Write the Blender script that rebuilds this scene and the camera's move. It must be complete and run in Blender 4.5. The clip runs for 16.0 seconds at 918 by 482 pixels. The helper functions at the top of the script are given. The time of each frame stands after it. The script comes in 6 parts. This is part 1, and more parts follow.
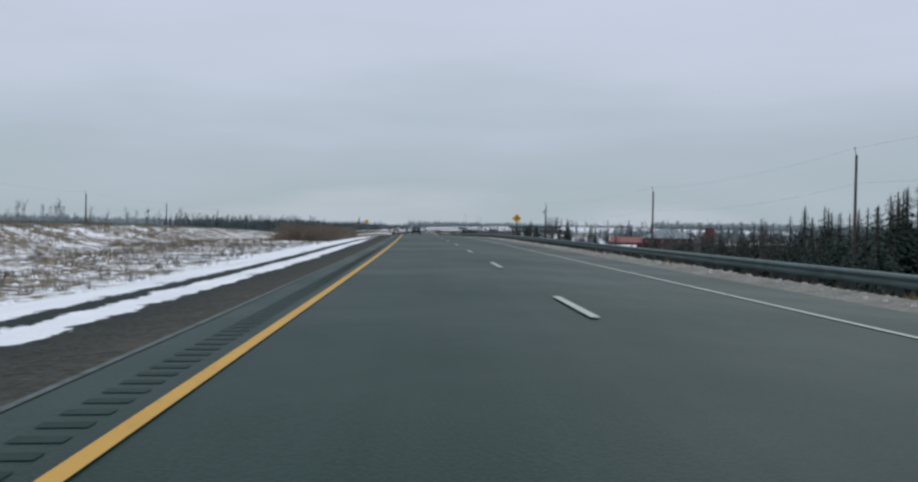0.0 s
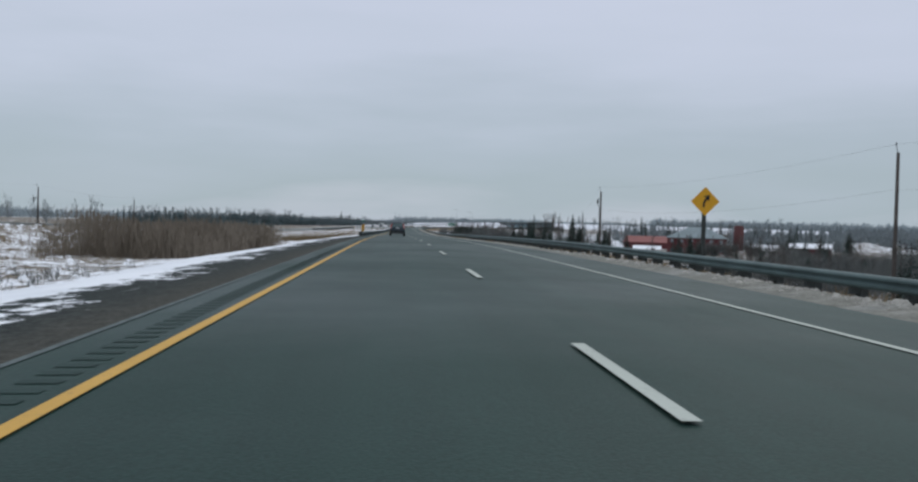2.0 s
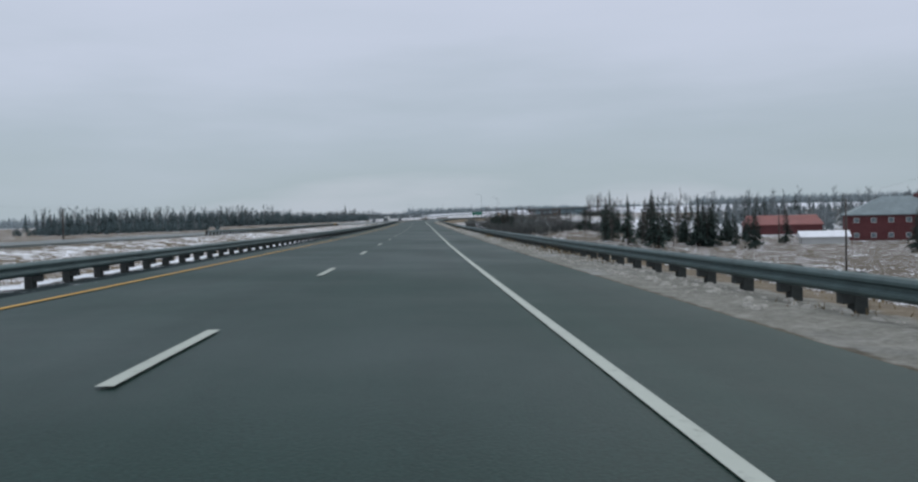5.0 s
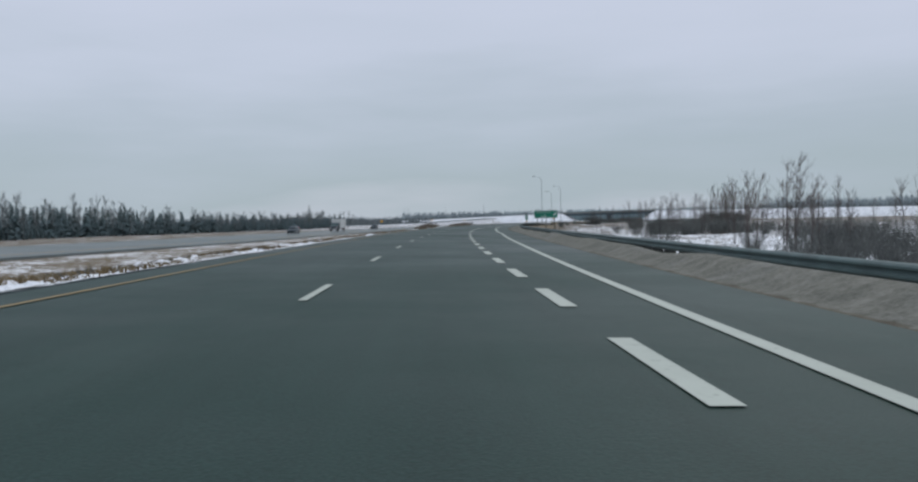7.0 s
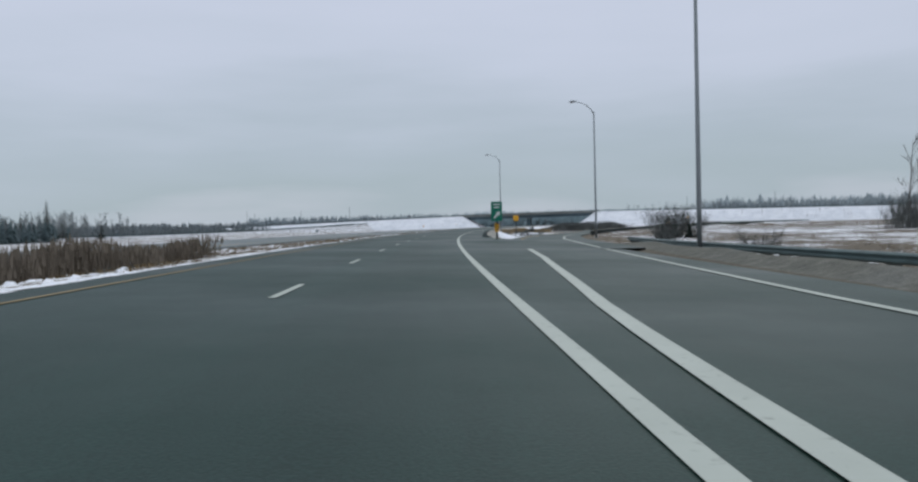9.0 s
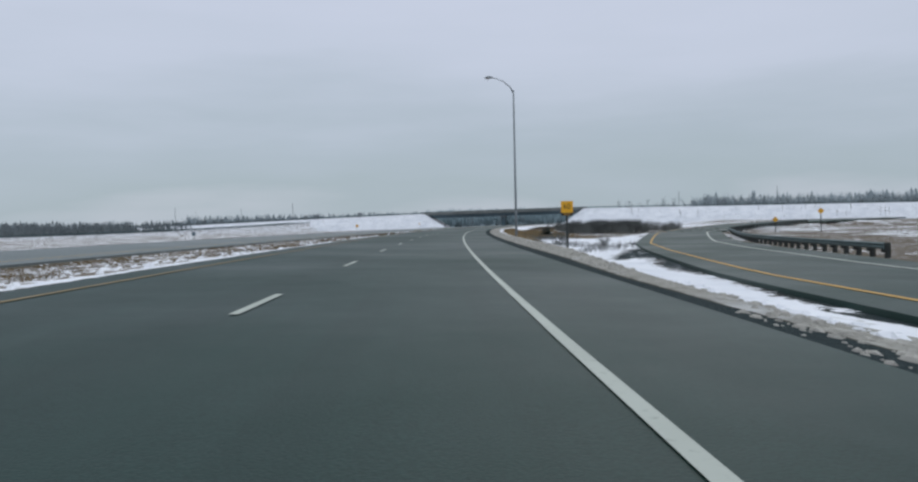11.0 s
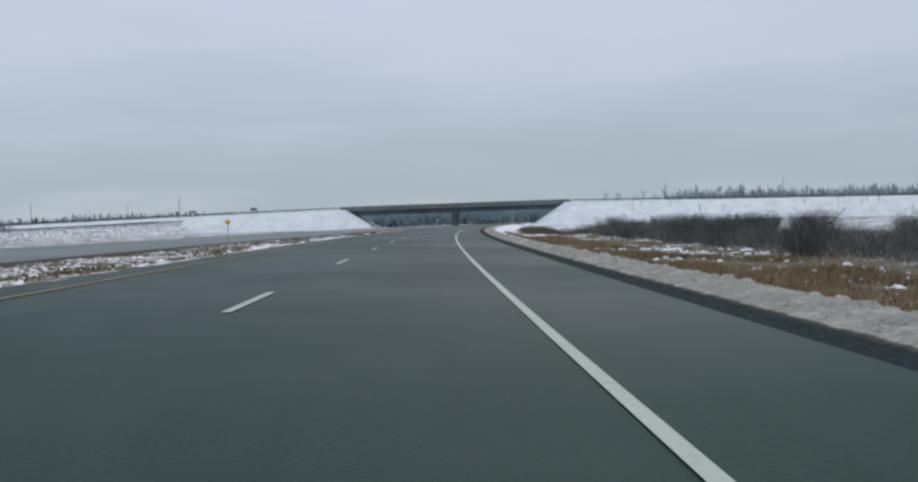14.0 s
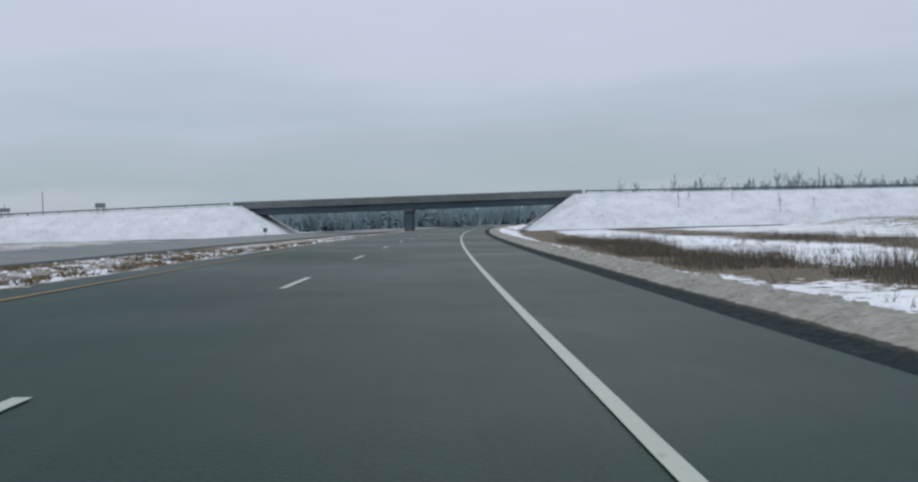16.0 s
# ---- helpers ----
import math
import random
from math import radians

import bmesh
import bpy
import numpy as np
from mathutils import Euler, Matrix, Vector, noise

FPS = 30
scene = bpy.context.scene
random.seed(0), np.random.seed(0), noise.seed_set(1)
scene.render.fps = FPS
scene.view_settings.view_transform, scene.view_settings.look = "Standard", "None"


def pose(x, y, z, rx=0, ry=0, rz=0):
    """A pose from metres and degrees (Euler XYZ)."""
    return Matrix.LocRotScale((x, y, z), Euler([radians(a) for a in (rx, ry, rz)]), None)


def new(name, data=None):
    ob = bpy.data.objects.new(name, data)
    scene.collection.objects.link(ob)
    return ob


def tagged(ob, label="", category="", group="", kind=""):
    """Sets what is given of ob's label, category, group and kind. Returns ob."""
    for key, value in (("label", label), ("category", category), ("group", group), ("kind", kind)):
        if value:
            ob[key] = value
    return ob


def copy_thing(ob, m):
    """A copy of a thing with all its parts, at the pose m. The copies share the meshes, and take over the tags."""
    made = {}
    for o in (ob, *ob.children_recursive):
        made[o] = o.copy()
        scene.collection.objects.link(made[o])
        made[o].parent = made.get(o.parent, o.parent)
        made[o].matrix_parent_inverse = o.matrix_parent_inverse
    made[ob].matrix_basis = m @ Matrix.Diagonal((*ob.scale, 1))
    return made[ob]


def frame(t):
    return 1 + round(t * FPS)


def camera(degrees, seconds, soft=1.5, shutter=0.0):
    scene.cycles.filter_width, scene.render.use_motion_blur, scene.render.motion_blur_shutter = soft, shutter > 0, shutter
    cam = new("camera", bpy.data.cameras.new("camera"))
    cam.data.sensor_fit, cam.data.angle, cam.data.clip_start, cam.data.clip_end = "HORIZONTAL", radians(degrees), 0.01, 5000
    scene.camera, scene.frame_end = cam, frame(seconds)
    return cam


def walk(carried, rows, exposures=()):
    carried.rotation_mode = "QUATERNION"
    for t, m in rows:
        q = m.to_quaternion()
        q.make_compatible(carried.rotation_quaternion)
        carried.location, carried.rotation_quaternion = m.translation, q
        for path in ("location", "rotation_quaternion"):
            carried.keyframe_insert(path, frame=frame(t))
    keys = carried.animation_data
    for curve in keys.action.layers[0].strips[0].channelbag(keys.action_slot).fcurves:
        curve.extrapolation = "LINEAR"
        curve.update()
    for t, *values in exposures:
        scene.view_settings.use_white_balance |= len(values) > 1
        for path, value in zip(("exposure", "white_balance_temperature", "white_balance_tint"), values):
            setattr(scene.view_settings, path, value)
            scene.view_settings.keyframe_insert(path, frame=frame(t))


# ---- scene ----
from functools import lru_cache

# Everything below is laid out in metres of the real highway and built at the scale S,
# so that the fast stretches of the drive stay within the allowed speed of the camera.
S = 0.27

# heading of the lane line between the two lanes (degrees, positive to the left) along its length
HEADING_S = [-400, 0, 60, 120, 180, 260, 340, 420, 490, 560, 630, 700, 770, 840, 910, 980, 1080, 1300, 1900]
HEADING_A = [0.01, 0.01, 0.84, 1.30, 0.91, 0.13, 0.39, 0.92, -0.46, -3.04, -5.74, -8.23, -10.53, -13.39, -15.54, -18.09, -21.82, -29.0, -29.0]
# grade of the road (degrees) along its length
GRADE_S = [-400, 50, 70, 95, 112, 125, 140, 215, 290, 390, 1900]
GRADE_A = [0.13, 0.12, 0.08, 0.0, -0.3, -0.45, -0.58, -0.6, -0.3, -0.06, 0.0]


S0 = -400
_s = np.arange(S0, 1901.0)
_h = np.radians(np.interp(_s, HEADING_S, HEADING_A))
_hm = (_h[1:] + _h[:-1]) / 2
_x = np.r_[0, np.cumsum(-np.sin(_hm))]
_y = np.r_[0, np.cumsum(np.cos(_hm))]
_x += 2.90 - _x[-S0]
_y -= _y[-S0]
_g = np.tan(np.radians(np.interp(_s, GRADE_S, GRADE_A)))
_z = np.r_[0, np.cumsum((_g[1:] + _g[:-1]) / 2)]
_z -= _z[-S0]


def lerp(v, xs, ys):
    return float(np.interp(v, xs, ys))


def smooth(a, b, v):
    k = min(1.0, max(0.0, (v - a) / (b - a)))
    return k * k * (3 - 2 * k)


def exit_width(s):
    """how far the paved road is widened on the right by the exit lane"""
    return lerp(s, [457, 495, 530, 570, 637, 706, 740, 760, 775], [0, 1.15, 2.2, 3.1, 2.98, 3.75, 5.0, 6.3, 7.5]) if s < 775 else lerp(s, [775, 805, 835], [7.5, 3.0, 0.0])


def cross_fall(s, u):
    """height of the pavement over the lane line: crowned first, banked to the right in the curve"""
    k = smooth(125, 330, s)
    crown = -0.031 * u if u > 0 else 0.016 * u
    bank = -0.024 * u
    return crown * (1 - k) + bank * k


def spot(s, u, z=0.0):
    """a point in metres beside the lane line: along it, to the right of it, over its height"""
    return Vector((lerp(s, _s, _x) + u * math.cos(lerp(s, _s, _h)), lerp(s, _s, _y) + u * math.sin(lerp(s, _s, _h)), lerp(s, _s, _z) + z))


def paved(s, u, z=0.0):
    return spot(s, u, cross_fall(s, u) + z)


def nearest(x, y):
    i = int(np.argmin((_x - x) ** 2 + (_y - y) ** 2))
    return float(_s[i]), (x - _x[i]) * math.cos(_h[i]) + (y - _y[i]) * math.sin(_h[i])


# ---- camera ----
cam = camera(58.74, 16.0, soft=2.4)
EYE = 1.14
# seconds, metres east and north, yaw, pitch, lean
DRIVE = [
    (0.0, 0.76, -0.66, -2.41, -0.93, -1.05),
    (0.5, 0.71, 14.74, -2.49, -0.94, -1.12),
    (1.0, 0.62, 31.54, -2.59, -0.96, -1.19),
    (1.5, 0.61, 48.05, -2.91, -0.96, -1.26),
    (2.0, 0.68, 64.74, -3.36, -1.20, -1.45),
    (2.5, 0.90, 81.43, -3.62, -1.21, -1.07),
    (3.0, 1.13, 97.20, -3.84, -1.28, -0.26),
    (3.5, 1.50, 114.30, -3.74, -1.75, 0.57),
    (4.0, 1.74, 130.18, -3.16, -1.97, 1.39),
    (4.2, 1.71, 136.94, -2.97, -2.09, 1.39),
    (4.5, 1.85, 146.95, -2.71, -2.00, 1.39),
    (4.8, 1.99, 179.67, -2.44, -1.91, 1.39),
    (5.2, 1.93, 236.54, -2.10, -1.79, 1.38),
    (5.7, 1.53, 307.63, -1.90, -1.64, 1.38),
    (6.3, 0.70, 392.93, -1.65, -1.46, 1.38),
    (6.5, 0.41, 421.31, -1.42, -1.39, 1.38),
    (7.0, -0.20, 489.48, -2.44, -1.39, 1.13),
    (7.5, 1.46, 558.63, -5.58, -1.35, 1.00),
    (8.0, 7.10, 627.38, -8.29, -1.23, 0.82),
    (8.4, 14.09, 684.63, -10.62, -1.44, 1.24),
    (8.5, 16.23, 698.91, -11.20, -1.49, 1.34),
    (8.6, 18.25, 711.86, -11.26, -1.41, 1.34),
    (8.7, 18.89, 715.94, -11.33, -1.34, 1.35),
    (9.0, 20.80, 727.68, -11.52, -1.12, 1.35),
    (9.2, 22.14, 735.83, -12.01, -1.03, 1.34),
    (10.2, 29.87, 778.28, -13.49, -1.12, 1.31),
    (11.3, 39.53, 824.76, -14.89, -1.22, 1.28),
    (11.5, 41.26, 832.54, -15.24, -1.22, 1.28),
    (12.0, 45.79, 851.94, -16.12, -1.29, 1.28),
    (12.5, 50.43, 869.79, -16.89, -1.25, 1.29),
    (13.0, 56.07, 890.84, -17.68, -1.15, 1.32),
    (13.5, 61.57, 910.48, -18.42, -1.40, 1.36),
    (14.0, 66.86, 928.61, -19.02, -1.36, 1.31),
    (14.5, 72.62, 947.64, -19.68, -1.21, 1.26),
    (15.0, 78.77, 966.93, -20.68, -1.29, 1.21),
    (15.5, 85.34, 986.57, -21.41, -1.32, 1.32),
    (15.8, 90.07, 1000.05, -21.99, -1.28, 1.38),
    (15.9, 94.88, 1013.56, -22.18, -1.27, 1.40),
    (16.0, 99.74, 1027.04, -22.37, -1.26, 1.42),
]


def row_pose(x, y, yaw, pitch, lean):
    s, u = nearest(x, y)
    z = lerp(s, _s, _z) + cross_fall(s, u) + EYE
    return pose(x * S, y * S, z * S, 90 + pitch, lean, yaw)


walk(cam, [(t, row_pose(*r)) for t, *r in DRIVE])

# ---- overcast sky ----
world = bpy.data.worlds.new("overcast_sky")
scene.world = world
world.use_nodes = True
wn, wl = world.node_tree.nodes, world.node_tree.links
wn.clear()
w_out = wn.new("ShaderNodeOutputWorld")
w_bg = wn.new("ShaderNodeBackground")
w_sky = wn.new("ShaderNodeTexSky")
w_sky.sky_type, w_sky.sun_disc = "NISHITA", False
w_sky.sun_elevation, w_sky.sun_rotation = radians(28), radians(150)
w_co = wn.new("ShaderNodeTexCoord")
w_sep = wn.new("ShaderNodeSeparateXYZ")
wl.new(w_co.outputs["Generated"], w_sep.inputs[0])
w_map = wn.new("ShaderNodeMapping")
w_map.inputs["Scale"].default_value = (1.6, 1.6, 9.0)
wl.new(w_co.outputs["Generated"], w_map.inputs[0])
w_noise = wn.new("ShaderNodeTexNoise")
w_noise.inputs["Scale"].default_value = 1.7
w_noise.inputs["Detail"].default_value = 5
wl.new(w_map.outputs[0], w_noise.inputs["Vector"])
w_add = wn.new("ShaderNodeMath")
w_add.operation = "MULTIPLY_ADD"
w_add.inputs[1].default_value = 0.19
wl.new(w_noise.outputs["Fac"], w_add.inputs[0])
w_low = wn.new("ShaderNodeMath")
w_low.operation = "ADD"
w_low.inputs[1].default_value = -0.045
wl.new(w_sep.outputs["Z"], w_low.inputs[0])
wl.new(w_low.outputs[0], w_add.inputs[2])
w_ramp = wn.new("ShaderNodeValToRGB")
SKY = [(0.0, (0.45, 0.51, 0.58)), (0.05, (0.485, 0.545, 0.62)), (0.085, (0.405, 0.485, 0.545)), (0.14, (0.44, 0.515, 0.595)), (0.24, (0.56, 0.62, 0.74)),
       (0.35, (0.62, 0.67, 0.81)), (0.6, (0.75, 0.83, 0.95)), (1.0, (0.95, 1.05, 1.17))]
while len(w_ramp.color_ramp.elements) < len(SKY):
    w_ramp.color_ramp.elements.new(0.5)
for e, (at, c) in zip(w_ramp.color_ramp.elements, SKY):
    e.position, e.color = at, (*c, 1)
wl.new(w_add.outputs[0], w_ramp.inputs[0])
w_dim = wn.new("ShaderNodeMixRGB")
w_dim.blend_type = "MULTIPLY"
w_dim.inputs[0].default_value = 1.0
w_dim.inputs[2].default_value = (0.06, 0.06, 0.06, 1)
wl.new(w_sky.outputs[0], w_dim.inputs[1])
w_mix = wn.new("ShaderNodeMixRGB")
w_mix.inputs[0].default_value = 0.93
wl.new(w_dim.outputs[0], w_mix.inputs[1])
wl.new(w_ramp.outputs[0], w_mix.inputs[2])
wl.new(w_mix.outputs[0], w_bg.inputs["Color"])
w_bg.inputs["Strength"].default_value = 1.0
wl.new(w_bg.outputs[0], w_out.inputs[0])

sun = new("sun", bpy.data.lights.new("sun", "SUN"))
sun.data.energy, sun.data.angle, sun.data.color = 0.5, radians(40), (1.0, 0.97, 0.93)
sun.rotation_euler = (radians(50), 0, radians(150))
scene.view_settings.exposure = 0.0


# ---- materials ----
class Mat:
    """a small node builder: coordinates in real metres"""

    def __init__(self, name, rough=0.8, metal=0.0, spec=0.3):
        self.m = bpy.data.materials.new(name)
        self.m.use_nodes = True
        self.n, self.l = self.m.node_tree.nodes, self.m.node_tree.links
        self.b = self.n["Principled BSDF"]
        self.b.inputs["Roughness"].default_value = rough
        self.b.inputs["Metallic"].default_value = metal
        self.b.inputs["Specular IOR Level"].default_value = spec
        co = self.n.new("ShaderNodeTexCoord")
        mp = self.n.new("ShaderNodeMapping")
        mp.inputs["Scale"].default_value = (1 / S, 1 / S, 1 / S)
        self.l.new(co.outputs["Object"], mp.inputs[0])
        self.co = mp.outputs[0]

    def stretch(self, x, y, z):
        mp = self.n.new("ShaderNodeMapping")
        mp.inputs["Scale"].default_value = (x, y, z)
        self.l.new(self.co, mp.inputs[0])
        return mp.outputs[0]

    def noise(self, scale, detail=4, co=None, rough=0.6):
        t = self.n.new("ShaderNodeTexNoise")
        t.inputs["Scale"].default_value, t.inputs["Detail"].default_value, t.inputs["Roughness"].default_value = scale, detail, rough
        self.l.new(co or self.co, t.inputs["Vector"])
        return t.outputs["Fac"]

    def ramp(self, fac, stops):
        r = self.n.new("ShaderNodeValToRGB")
        while len(r.color_ramp.elements) < len(stops):
            r.color_ramp.elements.new(0.5)
        for e, (at, c) in zip(r.color_ramp.elements, stops):
            e.position, e.color = at, (*c, 1) if len(c) == 3 else c
        self.l.new(fac, r.inputs[0])
        return r.outputs[0]

    def level(self, fac, a, b):
        """0 below a, 1 above b"""
        r = self.n.new("ShaderNodeMapRange")
        r.interpolation_type = "SMOOTHSTEP"
        r.inputs[1].default_value, r.inputs[2].default_value = a, b
        self.l.new(fac, r.inputs[0])
        return r.outputs[0]

    def math(self, op, a, b):
        t = self.n.new("ShaderNodeMath")
        t.operation = op
        for i, v in enumerate((a, b)):
            if isinstance(v, (int, float)):
                t.inputs[i].default_value = v
            else:
                self.l.new(v, t.inputs[i])
        return t.outputs[0]

    def mix(self, fac, a, b, kind="MIX"):
        t = self.n.new("ShaderNodeMixRGB")
        t.blend_type = kind
        for i, v in enumerate((fac, a, b)):
            if isinstance(v, (int, float)):
                t.inputs[i].default_value = v
            elif isinstance(v, tuple):
                t.inputs[i].default_value = (*v, 1)
            else:
                self.l.new(v, t.inputs[i])
        return t.outputs[0]

    def attribute(self, name):
        a = self.n.new("ShaderNodeAttribute")
        a.attribute_name = name
        s = self.n.new("ShaderNodeSeparateColor")
        self.l.new(a.outputs["Color"], s.inputs[0])
        return s.outputs

    def island(self):
        return self.n.new("ShaderNodeNewGeometry").outputs["Random Per Island"]

    def thing_random(self):
        return self.n.new("ShaderNodeObjectInfo").outputs["Random"]

    def bump(self, fac, strength, dist):
        b = self.n.new("ShaderNodeBump")
        b.inputs["Strength"].default_value, b.inputs["Distance"].default_value = strength, dist * S
        self.l.new(fac, b.inputs["Height"])
        self.l.new(b.outputs[0], self.b.inputs["Normal"])

    def out(self, colour, rough=None):
        if isinstance(colour, tuple):
            self.b.inputs["Base Color"].default_value = (*colour, 1)
        else:
            self.l.new(colour, self.b.inputs["Base Color"])
        if rough is not None:
            self.l.new(rough, self.b.inputs["Roughness"])
        return self.m


def plain(name, c, rough=0.7, metal=0.0, spec=0.3, vary=0.25, scale=3.0):
    """one colour with soft stains and a fine grain"""
    k = Mat(name, rough, metal, spec)
    dark, light = tuple(v * (1 - vary) for v in c), tuple(min(1, v * (1 + vary)) for v in c)
    big = k.ramp(k.noise(scale, 5), [(0.3, dark), (0.7, light)])
    return k.out(k.mix(0.25, big, k.ramp(k.noise(scale * 14, 2), [(0.3, dark), (0.7, light)])))


def asphalt_material(name, base):
    k = Mat(name, 0.5, 0, 0.062)
    big = k.noise(0.11, 5)
    lane = k.n.new("ShaderNodeAttribute")
    lane.attribute_name = "lane"
    along = k.n.new("ShaderNodeMapping")
    along.inputs["Scale"].default_value = (1.0, 0.012, 1)
    k.l.new(lane.outputs["Vector"], along.inputs[0])
    tracks = k.noise(0.85, 3, along.outputs[0])
    streak = k.noise(3.5, 2, along.outputs[0])
    fine = k.noise(38, 2)
    lo, hi = tuple(v * 0.72 for v in base), tuple(v * 1.3 for v in base)
    c = k.ramp(big, [(0.3, lo), (0.7, hi)])
    c = k.mix(0.55, c, k.ramp(tracks, [(0.36, lo), (0.62, hi)]))
    c = k.mix(0.2, c, k.ramp(streak, [(0.35, lo), (0.65, hi)]))
    c = k.mix(0.3, c, k.ramp(fine, [(0.35, tuple(v * 0.4 for v in base)), (0.68, tuple(v * 2.0 for v in base))]))
    salt = k.level(k.noise(0.5, 6, k.stretch(1, 0.15, 1)), 0.55, 0.8)
    c = k.mix(k.math("MULTIPLY", salt, 0.18), c, (0.10, 0.13, 0.122))
    k.bump(fine, 0.35, 0.01)
    return k.out(c, k.ramp(big, [(0.3, (0.40,) * 3), (0.7, (0.58,) * 3)]))


def ground_material():
    """snow over dead grass, gravel and weeds; red: snow, green: straw or brown, blue: dark gravel"""
    k = Mat("snowy_ground", 0.9, 0, 0.06)
    snow, tone, gravel = k.attribute("cover")[:3]
    n1, n2, n3, n4 = k.noise(0.22, 6), k.noise(1.7, 6), k.noise(11, 3), k.noise(0.05, 3)
    straw = k.ramp(n2, [(0.3, (0.13, 0.095, 0.06)), (0.55, (0.23, 0.18, 0.12)), (0.8, (0.33, 0.28, 0.20))])
    brown = k.ramp(n2, [(0.3, (0.05, 0.04, 0.034)), (0.6, (0.10, 0.078, 0.06)), (0.85, (0.15, 0.12, 0.09))])
    earth = k.mix(tone, brown, straw)
    earth = k.mix(0.35, earth, k.ramp(n3, [(0.3, (0.05, 0.045, 0.04)), (0.7, (0.30, 0.27, 0.22))]))
    pebble = k.ramp(n3, [(0.3, (0.010, 0.018, 0.020)), (0.6, (0.024, 0.037, 0.039)), (0.8, (0.07, 0.085, 0.085))])
    c = k.mix(gravel, earth, pebble)
    white = k.ramp(n1, [(0.25, (0.66, 0.68, 0.72)), (0.6, (0.82, 0.83, 0.86))])
    white = k.mix(k.level(n2, 0.62, 0.85), white, (0.45, 0.43, 0.40))
    mask = k.math("ADD", snow, k.math("ADD", k.math("MULTIPLY", k.math("SUBTRACT", n2, 0.5), 1.5), k.math("MULTIPLY", k.math("SUBTRACT", n1, 0.5), 0.9)))
    mask = k.math("ADD", mask, k.math("MULTIPLY", k.math("SUBTRACT", n3, 0.5), 0.5))
    c = k.mix(k.level(mask, 0.46, 0.58), c, white)
    crust = k.attribute("crust")
    slush = k.ramp(n2, [(0.3, (0.055, 0.06, 0.05)), (0.55, (0.10, 0.10, 0.084)), (0.8, (0.17, 0.165, 0.14))])
    slush = k.mix(0.25, slush, k.ramp(n3, [(0.3, (0.06, 0.06, 0.05)), (0.7, (0.25, 0.24, 0.21))]))
    pale = k.ramp(n2, [(0.3, (0.17, 0.165, 0.14)), (0.55, (0.32, 0.31, 0.27)), (0.8, (0.56, 0.55, 0.51))])
    pale = k.mix(0.3, pale, k.ramp(n3, [(0.35, (0.14, 0.13, 0.11)), (0.65, (0.60, 0.59, 0.56))]))
    pale = k.mix(k.math("MULTIPLY", k.level(n1, 0.52, 0.72), 0.6), pale, (0.66, 0.67, 0.69))
    pale = k.mix(k.math("MULTIPLY", k.level(n4, 0.5, 0.7), 0.45), pale, (0.27, 0.25, 0.22))
    slush = k.mix(crust[1], slush, pale)
    edge = k.math("ADD", crust[0], k.math("MULTIPLY", k.math("SUBTRACT", n2, 0.5), 0.7))
    c = k.mix(k.level(edge, 0.38, 0.55), c, slush)
    k.bump(k.math("ADD", k.math("MULTIPLY", n3, 0.4), n2), 0.8, 0.16)
    return k.out(c)


def paint_material(name, base, worn):
    k = Mat(name, 0.6, 0, 0.08)
    n = k.noise(9, 5)
    c = k.mix(k.level(n, 0.56, 0.8), base, worn)
    c = k.mix(0.35, c, k.ramp(k.noise(0.8, 4), [(0.3, tuple(v * 0.7 for v in base)), (0.7, base)]))
    k.bump(k.noise(60, 2), 0.2, 0.004)
    return k.out(c)


def foliage_material(name, lo, hi, rough=0.8):
    k = Mat(name, rough, 0, 0.15)
    c = k.mix(k.island(), lo, hi)
    c = k.mix(0.4, c, k.ramp(k.thing_random(), [(0, tuple(v * 0.6 for v in lo)), (1, tuple(v * 1.2 for v in hi))]))
    return k.out(c)


M_ASPHALT = asphalt_material("asphalt", (0.0165, 0.037, 0.031))
M_ASPHALT_OLD = asphalt_material("old_asphalt", (0.135, 0.155, 0.155))
M_GROUND = ground_material()
M_WHITE = paint_material("white_road_paint", (0.43, 0.46, 0.41), (0.17, 0.18, 0.16))
M_YELLOW = paint_material("yellow_road_paint", (0.56, 0.33, 0.08), (0.20, 0.15, 0.07))
M_YELLOW_FADED = paint_material("faded_yellow_road_paint", (0.27, 0.20, 0.10), (0.12, 0.11, 0.08))
M_GROOVE = plain("rumble_groove", (0.022, 0.042, 0.037), 0.6, 0, 0.06)
M_STEEL = plain("weathered_galvanised_steel", (0.075, 0.112, 0.112), 0.6, 0.2, 0.3, 0.3, 1.2)
M_POSTWOOD = plain("treated_timber", (0.055, 0.06, 0.058), 0.9, 0, 0.1, 0.4, 4)
M_POLEWOOD = plain("grey_pole_timber", (0.085, 0.075, 0.068), 0.9, 0, 0.1, 0.35, 2)
M_LAMPSTEEL = plain("dull_lamp_steel", (0.20, 0.22, 0.23), 0.5, 0.5, 0.4, 0.15, 1)
M_GREEN = plain("green_sign_sheeting", (0.0, 0.16, 0.10), 0.45, 0, 0.4, 0.12, 1.5)
M_SIGNWHITE = plain("white_sign_sheeting", (0.62, 0.66, 0.64), 0.5, 0, 0.4, 0.1, 2)
M_SIGNYELLOW = plain("yellow_sign_sheeting", (0.72, 0.36, 0.015), 0.5, 0, 0.4, 0.1, 2)
